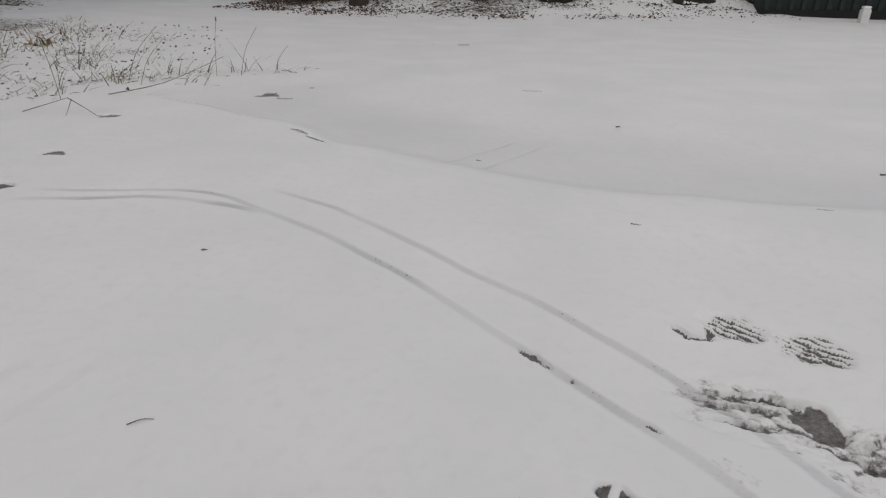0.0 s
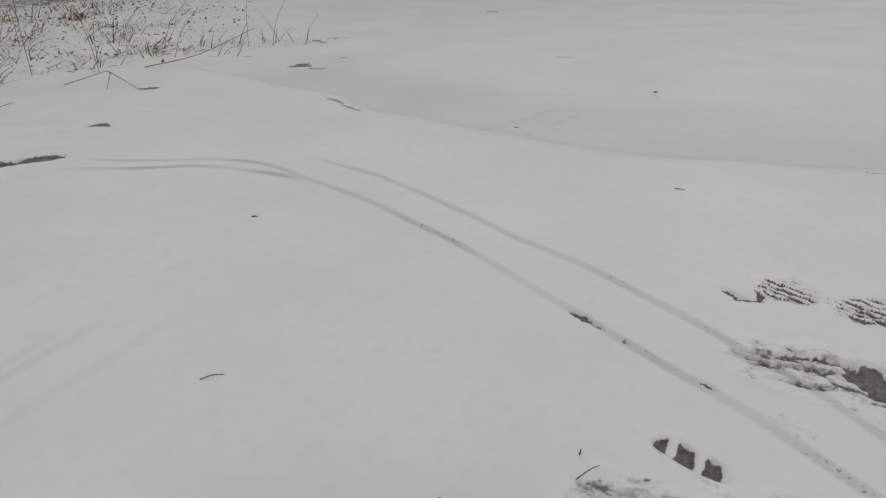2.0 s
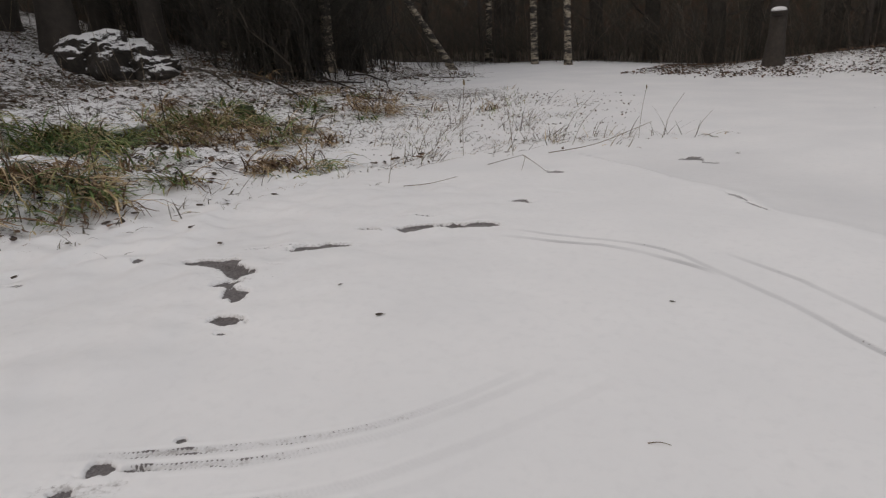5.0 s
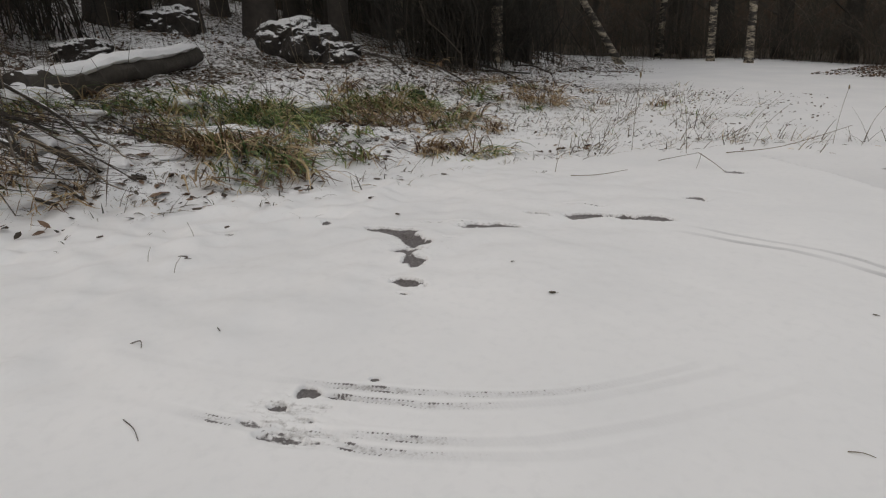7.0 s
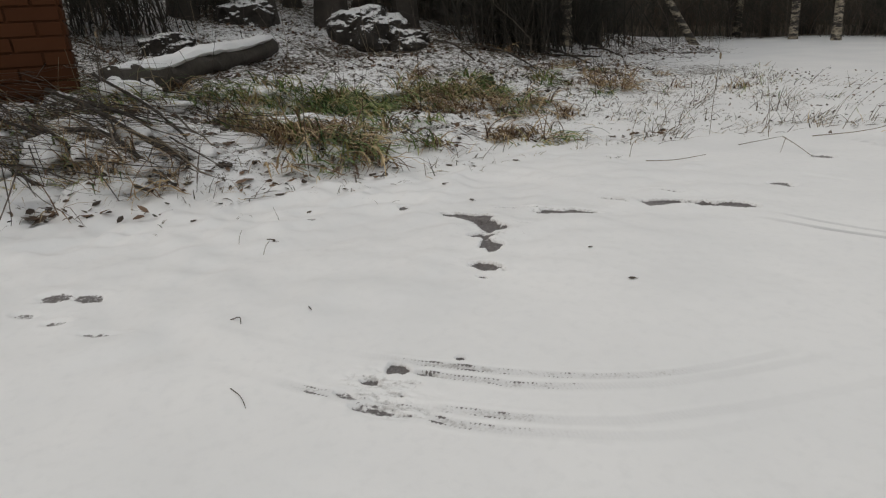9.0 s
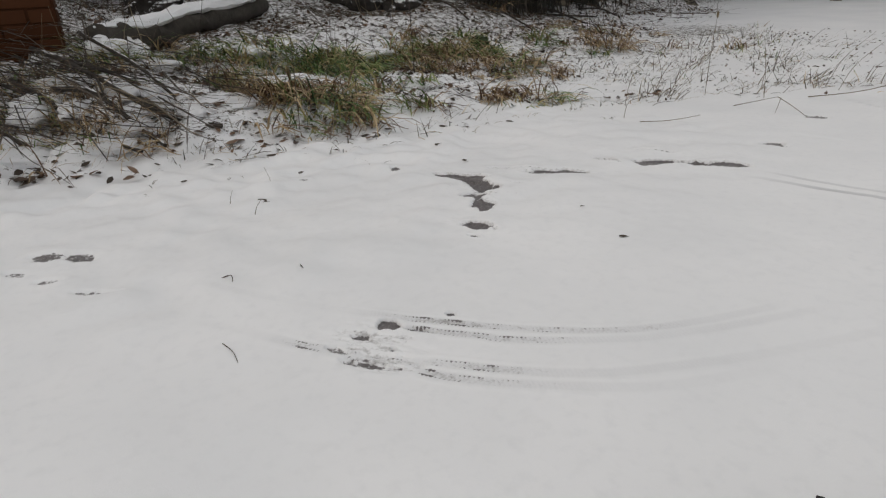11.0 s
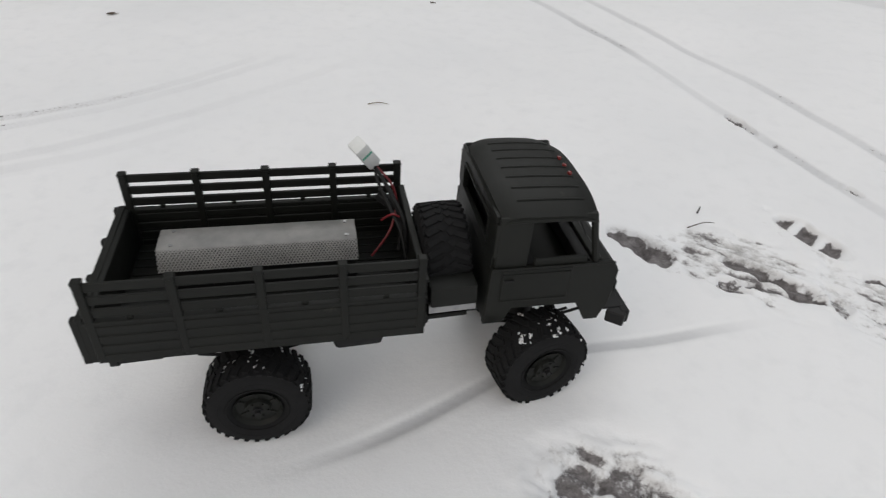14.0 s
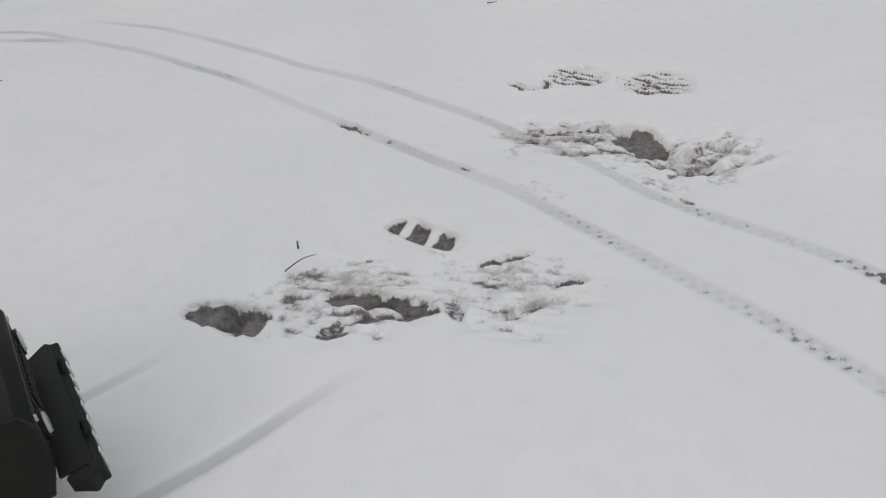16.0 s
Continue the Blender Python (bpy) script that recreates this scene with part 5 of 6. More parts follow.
def sticks(name, lines, material, label, category):
    """Many thin three-sided rods as one mesh: points and radius each."""
    verts, faces = [], []
    for points, radius in lines:
        first, n = len(verts), len(points)
        for k, p in enumerate(points):
            w = radius * (1 - 0.6 * k / max(n - 1, 1))
            verts += [(p[0] + w, p[1], p[2]), (p[0] - 0.5 * w, p[1] + 0.87 * w, p[2] + 0.3 * w), (p[0] - 0.5 * w, p[1] - 0.87 * w, p[2] - 0.3 * w)]
        for k in range(n - 1):
            a, b = first + 3 * k, first + 3 * k + 3
            faces += [(a, a + 1, b + 1, b), (a + 1, a + 2, b + 2, b + 1), (a + 2, a, b, b + 2)]
    return tagged(link_mesh(name, verts, faces, material), label, category, kind="stuff")


lines = []
r = random.Random(12)
lying, g4 = scatter(6500, bank_chance, (-8.5, -2.2, -1.2, 8), 54)
for x, y, z in lying[:2600]:
    a, long, e = r.uniform(0, 2 * math.pi), r.uniform(0.08, 0.5), r.gauss(0.1, 0.22)
    bend = r.gauss(0, 0.3)
    pts = [(x + long * q * math.cos(a + bend * q), y + long * q * math.sin(a + bend * q), z + 0.012 + max(0, long * q * math.sin(e)) + 0.15 * long * q * abs(bend)) for q in (0, 0.35, 0.7, 1)]
    lines.append((pts, r.uniform(0.0012, 0.0045)))
for x, y, z in lying[2600:3300]:
    long, lean, a = r.uniform(0.15, 0.7), r.gauss(0, 0.25), r.uniform(0, 2 * math.pi)
    lines.append(([(x + long * q * lean * math.cos(a), y + long * q * lean * math.sin(a), z + long * q) for q in (0, 0.4, 0.75, 1)], r.uniform(0.001, 0.0028)))
sticks("fallen_twigs", lines, TWIG, "thin dark twigs lying and standing on the snowy bank", "twigs")


# ---- single stalks in the snow ----
def stalk(points, radius, label, material=STRAW, head=0.0, name="dry_stalk"):
    base = points[0]
    ob = empty(name, pose(*base))
    pts = [tuple(Vector(p) - Vector(base)) for p in points]
    part("stem", tube(bmesh.new(), curve_points(pts, 4) if len(pts) > 2 else pts, radius, 6, 0.5), material, ob)
    if head:
        bm = bmesh.new()
        bmesh.ops.create_icosphere(bm, subdivisions=2, radius=head, matrix=Matrix.Translation(pts[-1]) @ Matrix.Diagonal((0.7, 0.7, 2.2, 1)))
        part("seed_head", bm, material, ob)
    return tagged(ob, label, "stalk", "dry stalks")


def on(x, y, up=0.0):
    return (x, y, float(ground_z([x], [y])[0]) + up)


UPRIGHT = "thin dry brown stalk standing in the snow"
for x, y, tall, lean, head in ((-1.93, 2.80, 0.40, 0.02, 0.008), (-1.66, 2.88, 0.30, -0.03, 0), (-2.12, 2.62, 0.26, 0.14, 0), (-2.06, 2.66, 0.24, 0.18, 0), (-1.60, 3.35, 0.28, 0.16, 0), (-1.52, 3.32, 0.24, 0.14, 0), (-1.10, 3.62, 0.26, 0.10, 0), (-1.22, 3.58, 0.3, 0.03, 0.006), (-2.3, 2.95, 0.22, -0.05, 0), (-0.95, 3.75, 0.16, 0.08, 0), (-2.05, 2.32, 0.17, 0.03, 0), (-1.8, 3.1, 0.2, 0.02, 0), (-3.1, 0.1, 0.42, -0.05, 0), (-3.0, -0.05, 0.5, 0.15, 0), (-3.25, 0.2, 0.45, 0.02, 0.006), (-1.85, 0.30, 0.055, 0.02, 0), (-1.98, 0.48, 0.06, -0.02, 0), (-1.72, 0.33, 0.05, 0.03, 0)):
    a = on(x, y, -0.01)
    stalk([a, (x + lean * 0.35, y + lean * 0.2, a[2] + tall * 0.55), (x + lean, y + lean * 0.5, a[2] + tall)], 0.0015 if tall > 0.1 else 0.0011, UPRIGHT, head=head)
stalk([on(-1.66, 2.62, 0.004), on(-1.47, 2.64, 0.055)], 0.0019, "bent dry stalk broken over on the snow", name="bent_stalk")
stalk([on(-1.47, 2.64, 0.055), on(-1.36, 2.56, 0.03), on(-1.27, 2.50, 0.004)], 0.0019, "bent dry stalk broken over on the snow", name="bent_stalk")
stalk([on(-1.46, 2.65, 0.05), on(-1.40, 2.50, 0.004)], 0.0015, "bent dry stalk broken over on the snow", name="bent_stalk")
stalk([on(-1.52, 3.02, 0.004), on(-1.30, 3.14, 0.04), on(-1.06, 3.30, 0.14)], 0.0024, "straight dry stick leaning on the snow", name="dry_stick")
stalk([on(-1.72, 2.02, 0.003), on(-1.62, 2.08, 0.012), on(-1.53, 2.16, 0.035)], 0.0020, "short dry stick lying on the snow", name="dry_stick")
stalk([on(-1.84, 2.06, 0.003), on(-1.86, 2.12, 0.07), on(-1.80, 2.20, 0.09)], 0.0015, "bent dry stalk broken over on the snow", name="bent_stalk")
stalk([on(-1.03, 0.031, 0.001), on(-0.99, 0.036, 0.003), on(-0.955, 0.033, 0.001)], 0.0010, "tiny dark twig lying on the snow", TWIG, name="twig")
stalk([on(0.235, 0.618, 0.001), on(0.25, 0.628, 0.006), on(0.262, 0.638, 0.003)], 0.0007, "tiny dark twig lying on the snow", TWIG, name="twig")
stalk([on(0.243, 0.656, 0.0), on(0.244, 0.654, 0.010)], 0.0011, "tiny dark twig standing in the snow", TWIG, name="twig")
stalk([on(-1.31, 0.115, 0.002), on(-1.29, 0.13, 0.01), on(-1.27, 0.125, 0.004)], 0.0016, "tiny dark twig lying on the snow", TWIG, name="twig")
stalk([on(-1.25, 0.27, 0.002), on(-1.22, 0.265, 0.006)], 0.0018, "tiny dark twig lying on the snow", TWIG, name="twig")
stalk([on(0.20, 1.98, 0.002), on(0.215, 1.955, 0.006)], 0.0015, "tiny dark twig lying on the snow", TWIG, name="twig")
stalk([on(0.545, 1.465, 0.002), on(0.56, 1.44, 0.008)], 0.0012, "tiny dark twig lying on the snow", TWIG, name="twig")


stalk([on(-0.237, 0.752, 0.001), on(-0.222, 0.760, 0.003), on(-0.207, 0.763, 0.001)], 0.0009, "thin dry straw lying on the snow", name="straw")


def single_leaf(x, y, size, turn, label="curled brown leaf lying on the snow"):
    bm = bmesh.new()
    grid = [[bm.verts.new((size * (u - 0.5), size * 0.62 * v * (1 - (2 * u - 1) ** 2) ** 0.6, size * (0.20 * abs(v) * 1.4 + 0.25 * (u - 0.5) ** 2 + 0.05))) for v in (-0.5, -0.25, 0, 0.25, 0.5)] for u in (0.02, 0.2, 0.4, 0.6, 0.8, 0.98)]
    for a, b in zip(grid, grid[1:]):
        for k in range(4):
            bm.faces.new((a[k], a[k + 1], b[k + 1], b[k]))
    bmesh.ops.solidify(bm, geom=list(bm.faces), thickness=0.0006)
    tube(bm, [(size * 0.48, 0, size * 0.1), (size * 0.8, size * 0.08, size * 0.12)], 0.0006, 5)
    mesh = bpy.data.meshes.new("fallen_leaf")
    bm.to_mesh(mesh)
    bm.free()
    mesh.materials.append(PALELEAF)
    ob = new("fallen_leaf", mesh)
    ob.matrix_basis = pose(*on(x, y, 0.0), 8, 0, turn)
    return tagged(ob, label, "leaf", "leaves on the snow")


for x, y, size, turn in ((-0.885, 0.905, 0.017, 40), (-1.745, 1.10, 0.024, 0), (-1.79, 0.38, 0.035, 30), (-2.02, 0.60, 0.024, 120), (-1.10, 1.00, 0.010, 70), (-0.36, 1.29, 0.010, 10), (-2.22, 0.26, 0.022, 100), (-2.14, 0.12, 0.020, 20), (-1.95, 0.75, 0.02, 50), (1.35, 1.9, 0.02, 0), (0.72, 2.45, 0.02, 30), (-2.25, 0.85, 0.022, 10), (-2.2, 1.45, 0.03, 80), (-2.007, 1.173, 0.034, 60), (-2.319, 1.408, 0.036, 15), (-2.4, 1.059, 0.04, 100), (-2.436, 1.195, 0.034, 40), (-2.422, 1.4, 0.03, 150), (-2.35, 0.62, 0.036, 70), (-2.2, 1.7, 0.03, 20)):
    single_leaf(x, y, size, turn)


# ---- things on the bank ----
def rough_log(points, radius, seed, bm=None, sides=14, rough=0.2):
    """A bent trunk with an uneven skin."""
    bm = bm or bmesh.new()
    pts = curve_points(points, 6)
    start = len(bm.verts)
    tube(bm, pts, radius, sides, 0.68)
    bm.verts.ensure_lookup_table()
    for v in list(bm.verts)[start:]:
        k = noise.noise(v.co * 9 + Vector((seed, 0, 0))) * rough * radius * 2
        v.co += Vector((k, 0.7 * k, 0.8 * k))
    return bm


def snow_on(points, width, thick, seed, gaps=1.2):
    """Snow lying along the top of a log: a lumpy ridge that tapers to both ends."""
    bm = bmesh.new()
    pts = curve_points(points, 7)
    n = len(pts)
    radii = [max(0.10, (1 - abs(2 * k / (n - 1) - 1) ** 6) * min(1.0, max(0.0, gaps + 2.2 * noise.noise(Vector((k * 0.37, seed * 1.7, 0)))))) * width * (0.85 + 0.3 * noise.noise(Vector((k * 0.5, seed, 0)))) for k in range(n)]
    tube(bm, pts, radii, 10)
    for v in bm.verts:
        near = min(pts, key=lambda p: (Vector(p) - v.co).length_squared)
        dz = v.co.z - near[2]
        v.co.z = near[2] + dz * thick / width * (1.0 if dz > 0 else 0.6) + 0.25 * thick * noise.noise(v.co * 12)
    return bm


def fallen_log(name, points, radius, seed, label, cap=True, material=BARK):
    base = points[0]
    ob = empty(name, pose(*base))
    local = [tuple(Vector(p) - Vector(base)) for p in points]
    part("trunk", rough_log(local, radius, seed), material, ob)
    if cap:
        part("snow_cap", snow_on(lifted(local, radius * 0.80), radius * 0.98, radius * 0.62, seed, 1.7 if radius > 0.05 else 0.15), CAP, ob, "soft white snow lying along the top")
    return tagged(ob, label, "log")


fallen_log("fallen_log", [on(-3.93, 0.32, 0.03), on(-4.2, 0.59, 0.05), on(-4.42, 0.92, 0.06), on(-4.76, 1.29, 0.05), on(-5.32, 1.76, 0.04)], 0.092, 3, "thick fallen log with snow along its top on the bank", material=OLDWOOD)


def snow_heap(x, y, size, seed, label):
    """A low soft heap of snow."""
    bm = bmesh.new()
    bmesh.ops.create_icosphere(bm, subdivisions=4, radius=1)
    for v in bm.verts:
        k = 1 + 0.32 * noise.noise(v.co * 1.5 + Vector((seed, 0, 0))) + 0.12 * noise.noise(v.co * 5 + Vector((0, seed, 0)))
        v.co = Vector((v.co.x * size[0], v.co.y * size[1], v.co.z * size[2])) * k
    mesh = bpy.data.meshes.new("snow_mound")
    bm.to_mesh(mesh)
    bm.free()
    mesh.polygons.foreach_set("use_smooth", [True] * len(mesh.polygons))
    mesh.materials.append(CAP)
    ob = new("snow_mound", mesh)
    ob.matrix_basis = pose(*on(x, y, 0.0), 0, 0, seed * 40)
    return tagged(ob, label, "snow", "heaps of snow on the bank")


for k, (x, y, size) in enumerate(((-3.92, 0.34, (0.13, 0.09, 0.06)), (-4.05, 0.44, (0.13, 0.08, 0.09)), (-3.05, 0.62, (0.22, 0.12, 0.035)), (-3.3, -0.05, (0.26, 0.10, 0.07)), (-3.7, -0.35, (0.26, 0.12, 0.07)), (-2.95, -0.2, (0.2, 0.10, 0.05)), (-3.55, 0.12, (0.22, 0.08, 0.06)), (-3.1, 0.3, (0.18, 0.07, 0.05)), (-3.3, 0.42, (0.16, 0.08, 0.05)), (-3.2, -0.4, (0.2, 0.1, 0.06)), (-2.75, 0.08, (0.14, 0.06, 0.04)), (-3.07, -0.16, (0.2, 0.1, 0.06)), (-3.13, 0.08, (0.16, 0.07, 0.045)), (-3.27, 0.26, (0.18, 0.07, 0.05)), (-3.2, 0.42, (0.18, 0.08, 0.045)), (-2.96, 0.71, (0.14, 0.1, 0.03)), (-2.88, 0.23, (0.12, 0.06, 0.035)), (-2.86, 0.48, (0.12, 0.06, 0.03)), (-3.9, 0.57, (0.14, 0.09, 0.04)), (-3.4, 1.12, (0.18, 0.12, 0.035)), (-4.0, 2.06, (0.2, 0.13, 0.04)), (-3.95, 1.15, (0.14, 0.12, 0.04)), (-4.1, -0.14, (0.2, 0.1, 0.06)))):
    snow_heap(x, y, size, k + 1, "soft lump of snow among the grass and branches")
POLES = [
    ([(-4.6, -0.14), (-3.86, 0.08), (-3.22, 0.23), (-2.97, 0.38), (-2.68, 0.54)], 0.014, 0.10),
    ([(-3.75, 0.09), (-3.34, 0.28), (-3.2, 0.52)], 0.011, 0.08),
    ([(-3.19, 0.30), (-2.91, 0.41), (-2.69, 0.51)], 0.010, 0.05),
    ([(-3.3, 0.02), (-3.04, 0.14), (-2.85, 0.26), (-2.63, 0.30)], 0.012, 0.07),
    ([(-3.5, -0.12), (-3.07, 0.04), (-2.77, 0.10), (-2.66, 0.22)], 0.012, 0.06),
    ([(-3.9, -0.4), (-3.55, -0.23), (-3.3, -0.04), (-2.93, 0.09)], 0.010, 0.09),
    ([(-3.9, -0.75), (-3.3, -0.35), (-2.85, -0.08)], 0.014, 0.06),
    ([(-4.0, 0.25), (-3.5, 0.40), (-3.05, 0.46)], 0.011, 0.08),
]
for k, (flat_points, radius, up) in enumerate(POLES):
    n = len(flat_points)
    pts = [on(x, y, up * (1 - 0.85 * q / (n - 1)) + radius * 0.4) for q, (x, y) in enumerate(flat_points)]
    fallen_log("fallen_branch", pts, radius, 20 + k, "dark fallen branch under snow in the brush heap")
lines = []
r = random.Random(31)
for _ in range(300):
    x, y = r.uniform(-4.3, -2.8), 0.0
    y = -0.25 + 0.45 * (x + 3.4) + r.gauss(0.1, 0.30)
    z = float(ground_z([x], [y])[0])
    a, long = radians(r.gauss(28, 38)), r.uniform(0.2, 0.75)
    e = r.gauss(0.02, 0.16)
    pts = [(x + long * q * math.cos(a), y + long * q * math.sin(a), z + r.uniform(0.02, 0.05) + max(0.0, 0.10 + long * q * e - 0.10 * q)) for q in (0, 0.4, 0.8, 1)]
    lines.append((pts, r.uniform(0.0015, 0.0055)))
sticks("brushwood", lines, TWIG, "tangle of dark brushwood heaped under thin snow", "brushwood")


for k, (a, b, radius) in enumerate((((-4.95, 4.55), (-4.6, 4.95), 0.011), ((-5.0, 4.3), (-4.4, 4.6), 0.012), ((-4.9, 5.0), (-4.6, 5.25), 0.009), ((-4.9, 3.6), (-4.3, 3.75), 0.010), ((-5.2, 3.3), (-4.5, 3.25), 0.010))):
    middle = ((a[0] + b[0]) / 2 + 0.04, (a[1] + b[1]) / 2 - 0.03)
    fallen_log("fallen_branch", [on(*a, 0.02), on(*middle, 0.06), on(*b, 0.015)], radius, 60 + k, "dark bare fallen branch lying on the littered bank", False)


def boulder(x, y, size, seed, label, material):
    ob = empty("boulder", pose(*on(x, y, 0.0)))
    bm = bmesh.new()
    bmesh.ops.create_icosphere(bm, subdivisions=5, radius=1)
    for v in bm.verts:
        p = v.co.copy()
        k = 1 + 0.34 * noise.noise(p * 1.7 + Vector((seed, 0, 0))) + 0.12 * noise.noise(p * 4.5 + Vector((0, seed, 0))) + 0.05 * noise.noise(p * 13 + Vector((0, 0, seed)))
        square = [math.copysign(abs(c) ** 0.8, c) for c in p]
        v.co = Vector((square[0] * size[0], square[1] * size[1], square[2] * size[2])) * k
    part("stone", bm, material, ob)
    return tagged(ob, label, "boulder", "boulders on the bank")


HEAP = "dark rough boulder with patchy snow on the bank"
for x, y, size, seed in ((-5.95, 2.95, (0.44, 0.34, 0.25), 1), (-5.5, 3.16, (0.30, 0.22, 0.15), 2), (-6.6, 1.98, (0.30, 0.28, 0.20), 4), (-5.72, 1.02, (0.20, 0.22, 0.13), 5)):
    boulder(x, y, size, seed, HEAP, SNOWYROCK)
boulder(-3.9, 2.87, (0.075, 0.07, 0.05), 44, "low block of stone covered with green moss", MOSS)


def brick_wall():
    """The end of a brick outbuilding beside the brush heap."""
    corner, heading, wide, tall = (-4.06, 0.165), 262.0, 2.4, 2.6
    z0 = float(ground_z([corner[0]], [corner[1]])[0]) - 0.25
    wall = empty("wall_west", pose(corner[0], corner[1], z0, 0, 0, heading))
    part("core", boxed(((wide, 0.24, tall), (wide / 2, -0.125, tall / 2)), bevel=0.0), MORTAR, wall)
    tagged(wall, "weathered orange brown brick wall of an outbuilding", "wall", kind="structure")
    shapes = {}
    for long in (0.25, 0.12):
        bm = block(bmesh.new(), (long - 0.009, 0.014, 0.067), (0, 0, 0), (0, 0, 0), 0.004)
        shapes[long] = bpy.data.meshes.new("brick")
        bm.to_mesh(shapes[long])
        bm.free()
        shapes[long].materials.append(BRICK)
    q = random.Random(2)
    for row in range(int(tall / 0.075)):
        x = -0.0 if row % 2 == 0 else -0.125
        while x < wide - 0.05:
            left, right = max(x, 0.0), min(x + 0.25, wide)
            long = 0.25 if right - left > 0.2 else 0.12
            ob = new("brick", shapes[long])
            ob.parent = wall
            ob.matrix_basis = pose((left + right) / 2, 0.002 + q.uniform(-0.003, 0.003), 0.0375 + 0.075 * row, q.gauss(0, 0.5), q.gauss(0, 0.4), 0)
            x += 0.25
    for row in range(int(tall / 0.075)):
        ob = new("brick", shapes[0.25])
        ob.parent = wall
        ob.matrix_basis = pose(-0.002, -0.125, 0.0375 + 0.075 * row, 0, 0, 90)


brick_wall()


# ---- the edge of the wood ----
def limb_lines(r, trunk_points, count, start, long, up):
    """Boughs and twigs that leave a trunk, as rods."""
    out = []
    for _ in range(count):
        q = r.uniform(start, 0.98)
        k = q * (len(trunk_points) - 1)
        i = min(int(k), len(trunk_points) - 2)
        p = Vector(trunk_points[i]).lerp(Vector(trunk_points[i + 1]), k - i)
        a, reach = r.uniform(0, 2 * math.pi), long * (1.15 - q) * r.uniform(0.5, 1.2)
        pts = [p + Vector((math.cos(a) * reach * s, math.sin(a) * reach * s, reach * (up * s + 0.25 * s * s))) for s in (0, 0.35, 0.7, 1)]
        out.append((pts, 0.012 + 0.012 * reach))
        for _ in range(5):
            s = r.uniform(0.3, 1)
            b = p.lerp(pts[-1], s)
            t = a + r.gauss(0, 0.9)
            twig = reach * r.uniform(0.25, 0.55)
            out.append(([b, b + Vector((math.cos(t) * twig * 0.6, math.sin(t) * twig * 0.6, twig * r.uniform(-0.1, 0.6))), b + Vector((math.cos(t) * twig, math.sin(t) * twig, twig * r.uniform(-0.2, 0.9)))], 0.006))
    return out


def bough_mesh(lines, sides=5):
    bm = bmesh.new()
    for pts, radius in lines:
        tube(bm, pts, radius, 3 if radius < 0.01 else sides, 0.35, caps=False)
    return bm


def tree(name, m, tall, radius, seed, material, label, lean=0.03, start=0.35, limbs=26, stubs=0):
    r = random.Random(seed)
    ob = empty(name, m)
    pts, x, y = [], 0.0, 0.0
    for k in range(9):
        q = k / 8
        pts.append((x, y, tall * q - 0.12))
        x += lean * tall / 8 + r.gauss(0, 0.012 * tall / 8)
        y += r.gauss(0, 0.012 * tall / 8)
    fine = curve_points(pts, 4)
    n = len(fine)
    bm = tube(bmesh.new(), fine, [radius * (1.35 if k == 0 else 1.12 if k == 1 else 1.0) * (1 - 0.8 * k / n) for k in range(n)], 12)
    for v in bm.verts:
        v.co += Vector((noise.noise(v.co * 3.1), noise.noise(v.co * 3.1 + Vector((9, 0, 0))), 0)) * radius * 0.16
    part("trunk", bm, material, ob)
    lines = limb_lines(r, fine, limbs, start, tall * 0.26, 0.5) + limb_lines(r, fine, stubs, 0.02, tall * 0.07, 0.1)
    part("crown", bough_mesh(lines), BARK, ob, "bare leafless branches")
    return tagged(ob, label, "tree", "trees at the wood's edge")


def polar(bearing, far):
    """A place so far from the camera's stand, so many degrees to the left of straight ahead."""
    x, y = -far * math.sin(radians(bearing)), far * math.cos(radians(bearing))
    return x, y


def stand(bearing, far, turn=0, scale=1.0):
    x, y = polar(bearing, far)
    return pose(*on(x, y, 0.0), 0, 0, turn) @ Matrix.Scale(scale, 4)


BIRCHLABEL = "slender white birch trunk with black scars at the snowy wood's edge"
DARKLABEL = "dark bare trunk at the edge of the snowy wood"
birch = tree("birch_tree", stand(31.7, 12.4, 10), 9.0, 0.066, 1, BIRCH, BIRCHLABEL, 0.012, 0.45)
for bearing, far, turn, scale in ((27.65, 11.3, 120, 0.95), (24.8, 10.9, 230, 0.95), (45.8, 7.3, 300, 1.0), (54.2, 8.9, 40, 0.95), (50.8, 9.6, 170, 0.9), (29.8, 13.5, 80, 0.5), (61.5, 11.5, 200, 0.9)):
    copy_thing(birch, stand(bearing, far, turn, scale))
leaning = tree("birch_tree", stand(34.4, 10.8, 210), 8.0, 0.058, 5, BIRCH, "leaning white birch trunk at the snowy wood's edge", 0.64, 0.5)
dark = tree("bare_tree", stand(49.4, 7.9, 0), 10.0, 0.13, 11, BARK, DARKLABEL, 0.01, 0.25, 30, 16)
slim = tree("bare_tree", stand(47.8, 7.9, 0), 8.0, 0.07, 12, BARK, DARKLABEL, 0.03, 0.15, 26, 22)
q = random.Random(77)
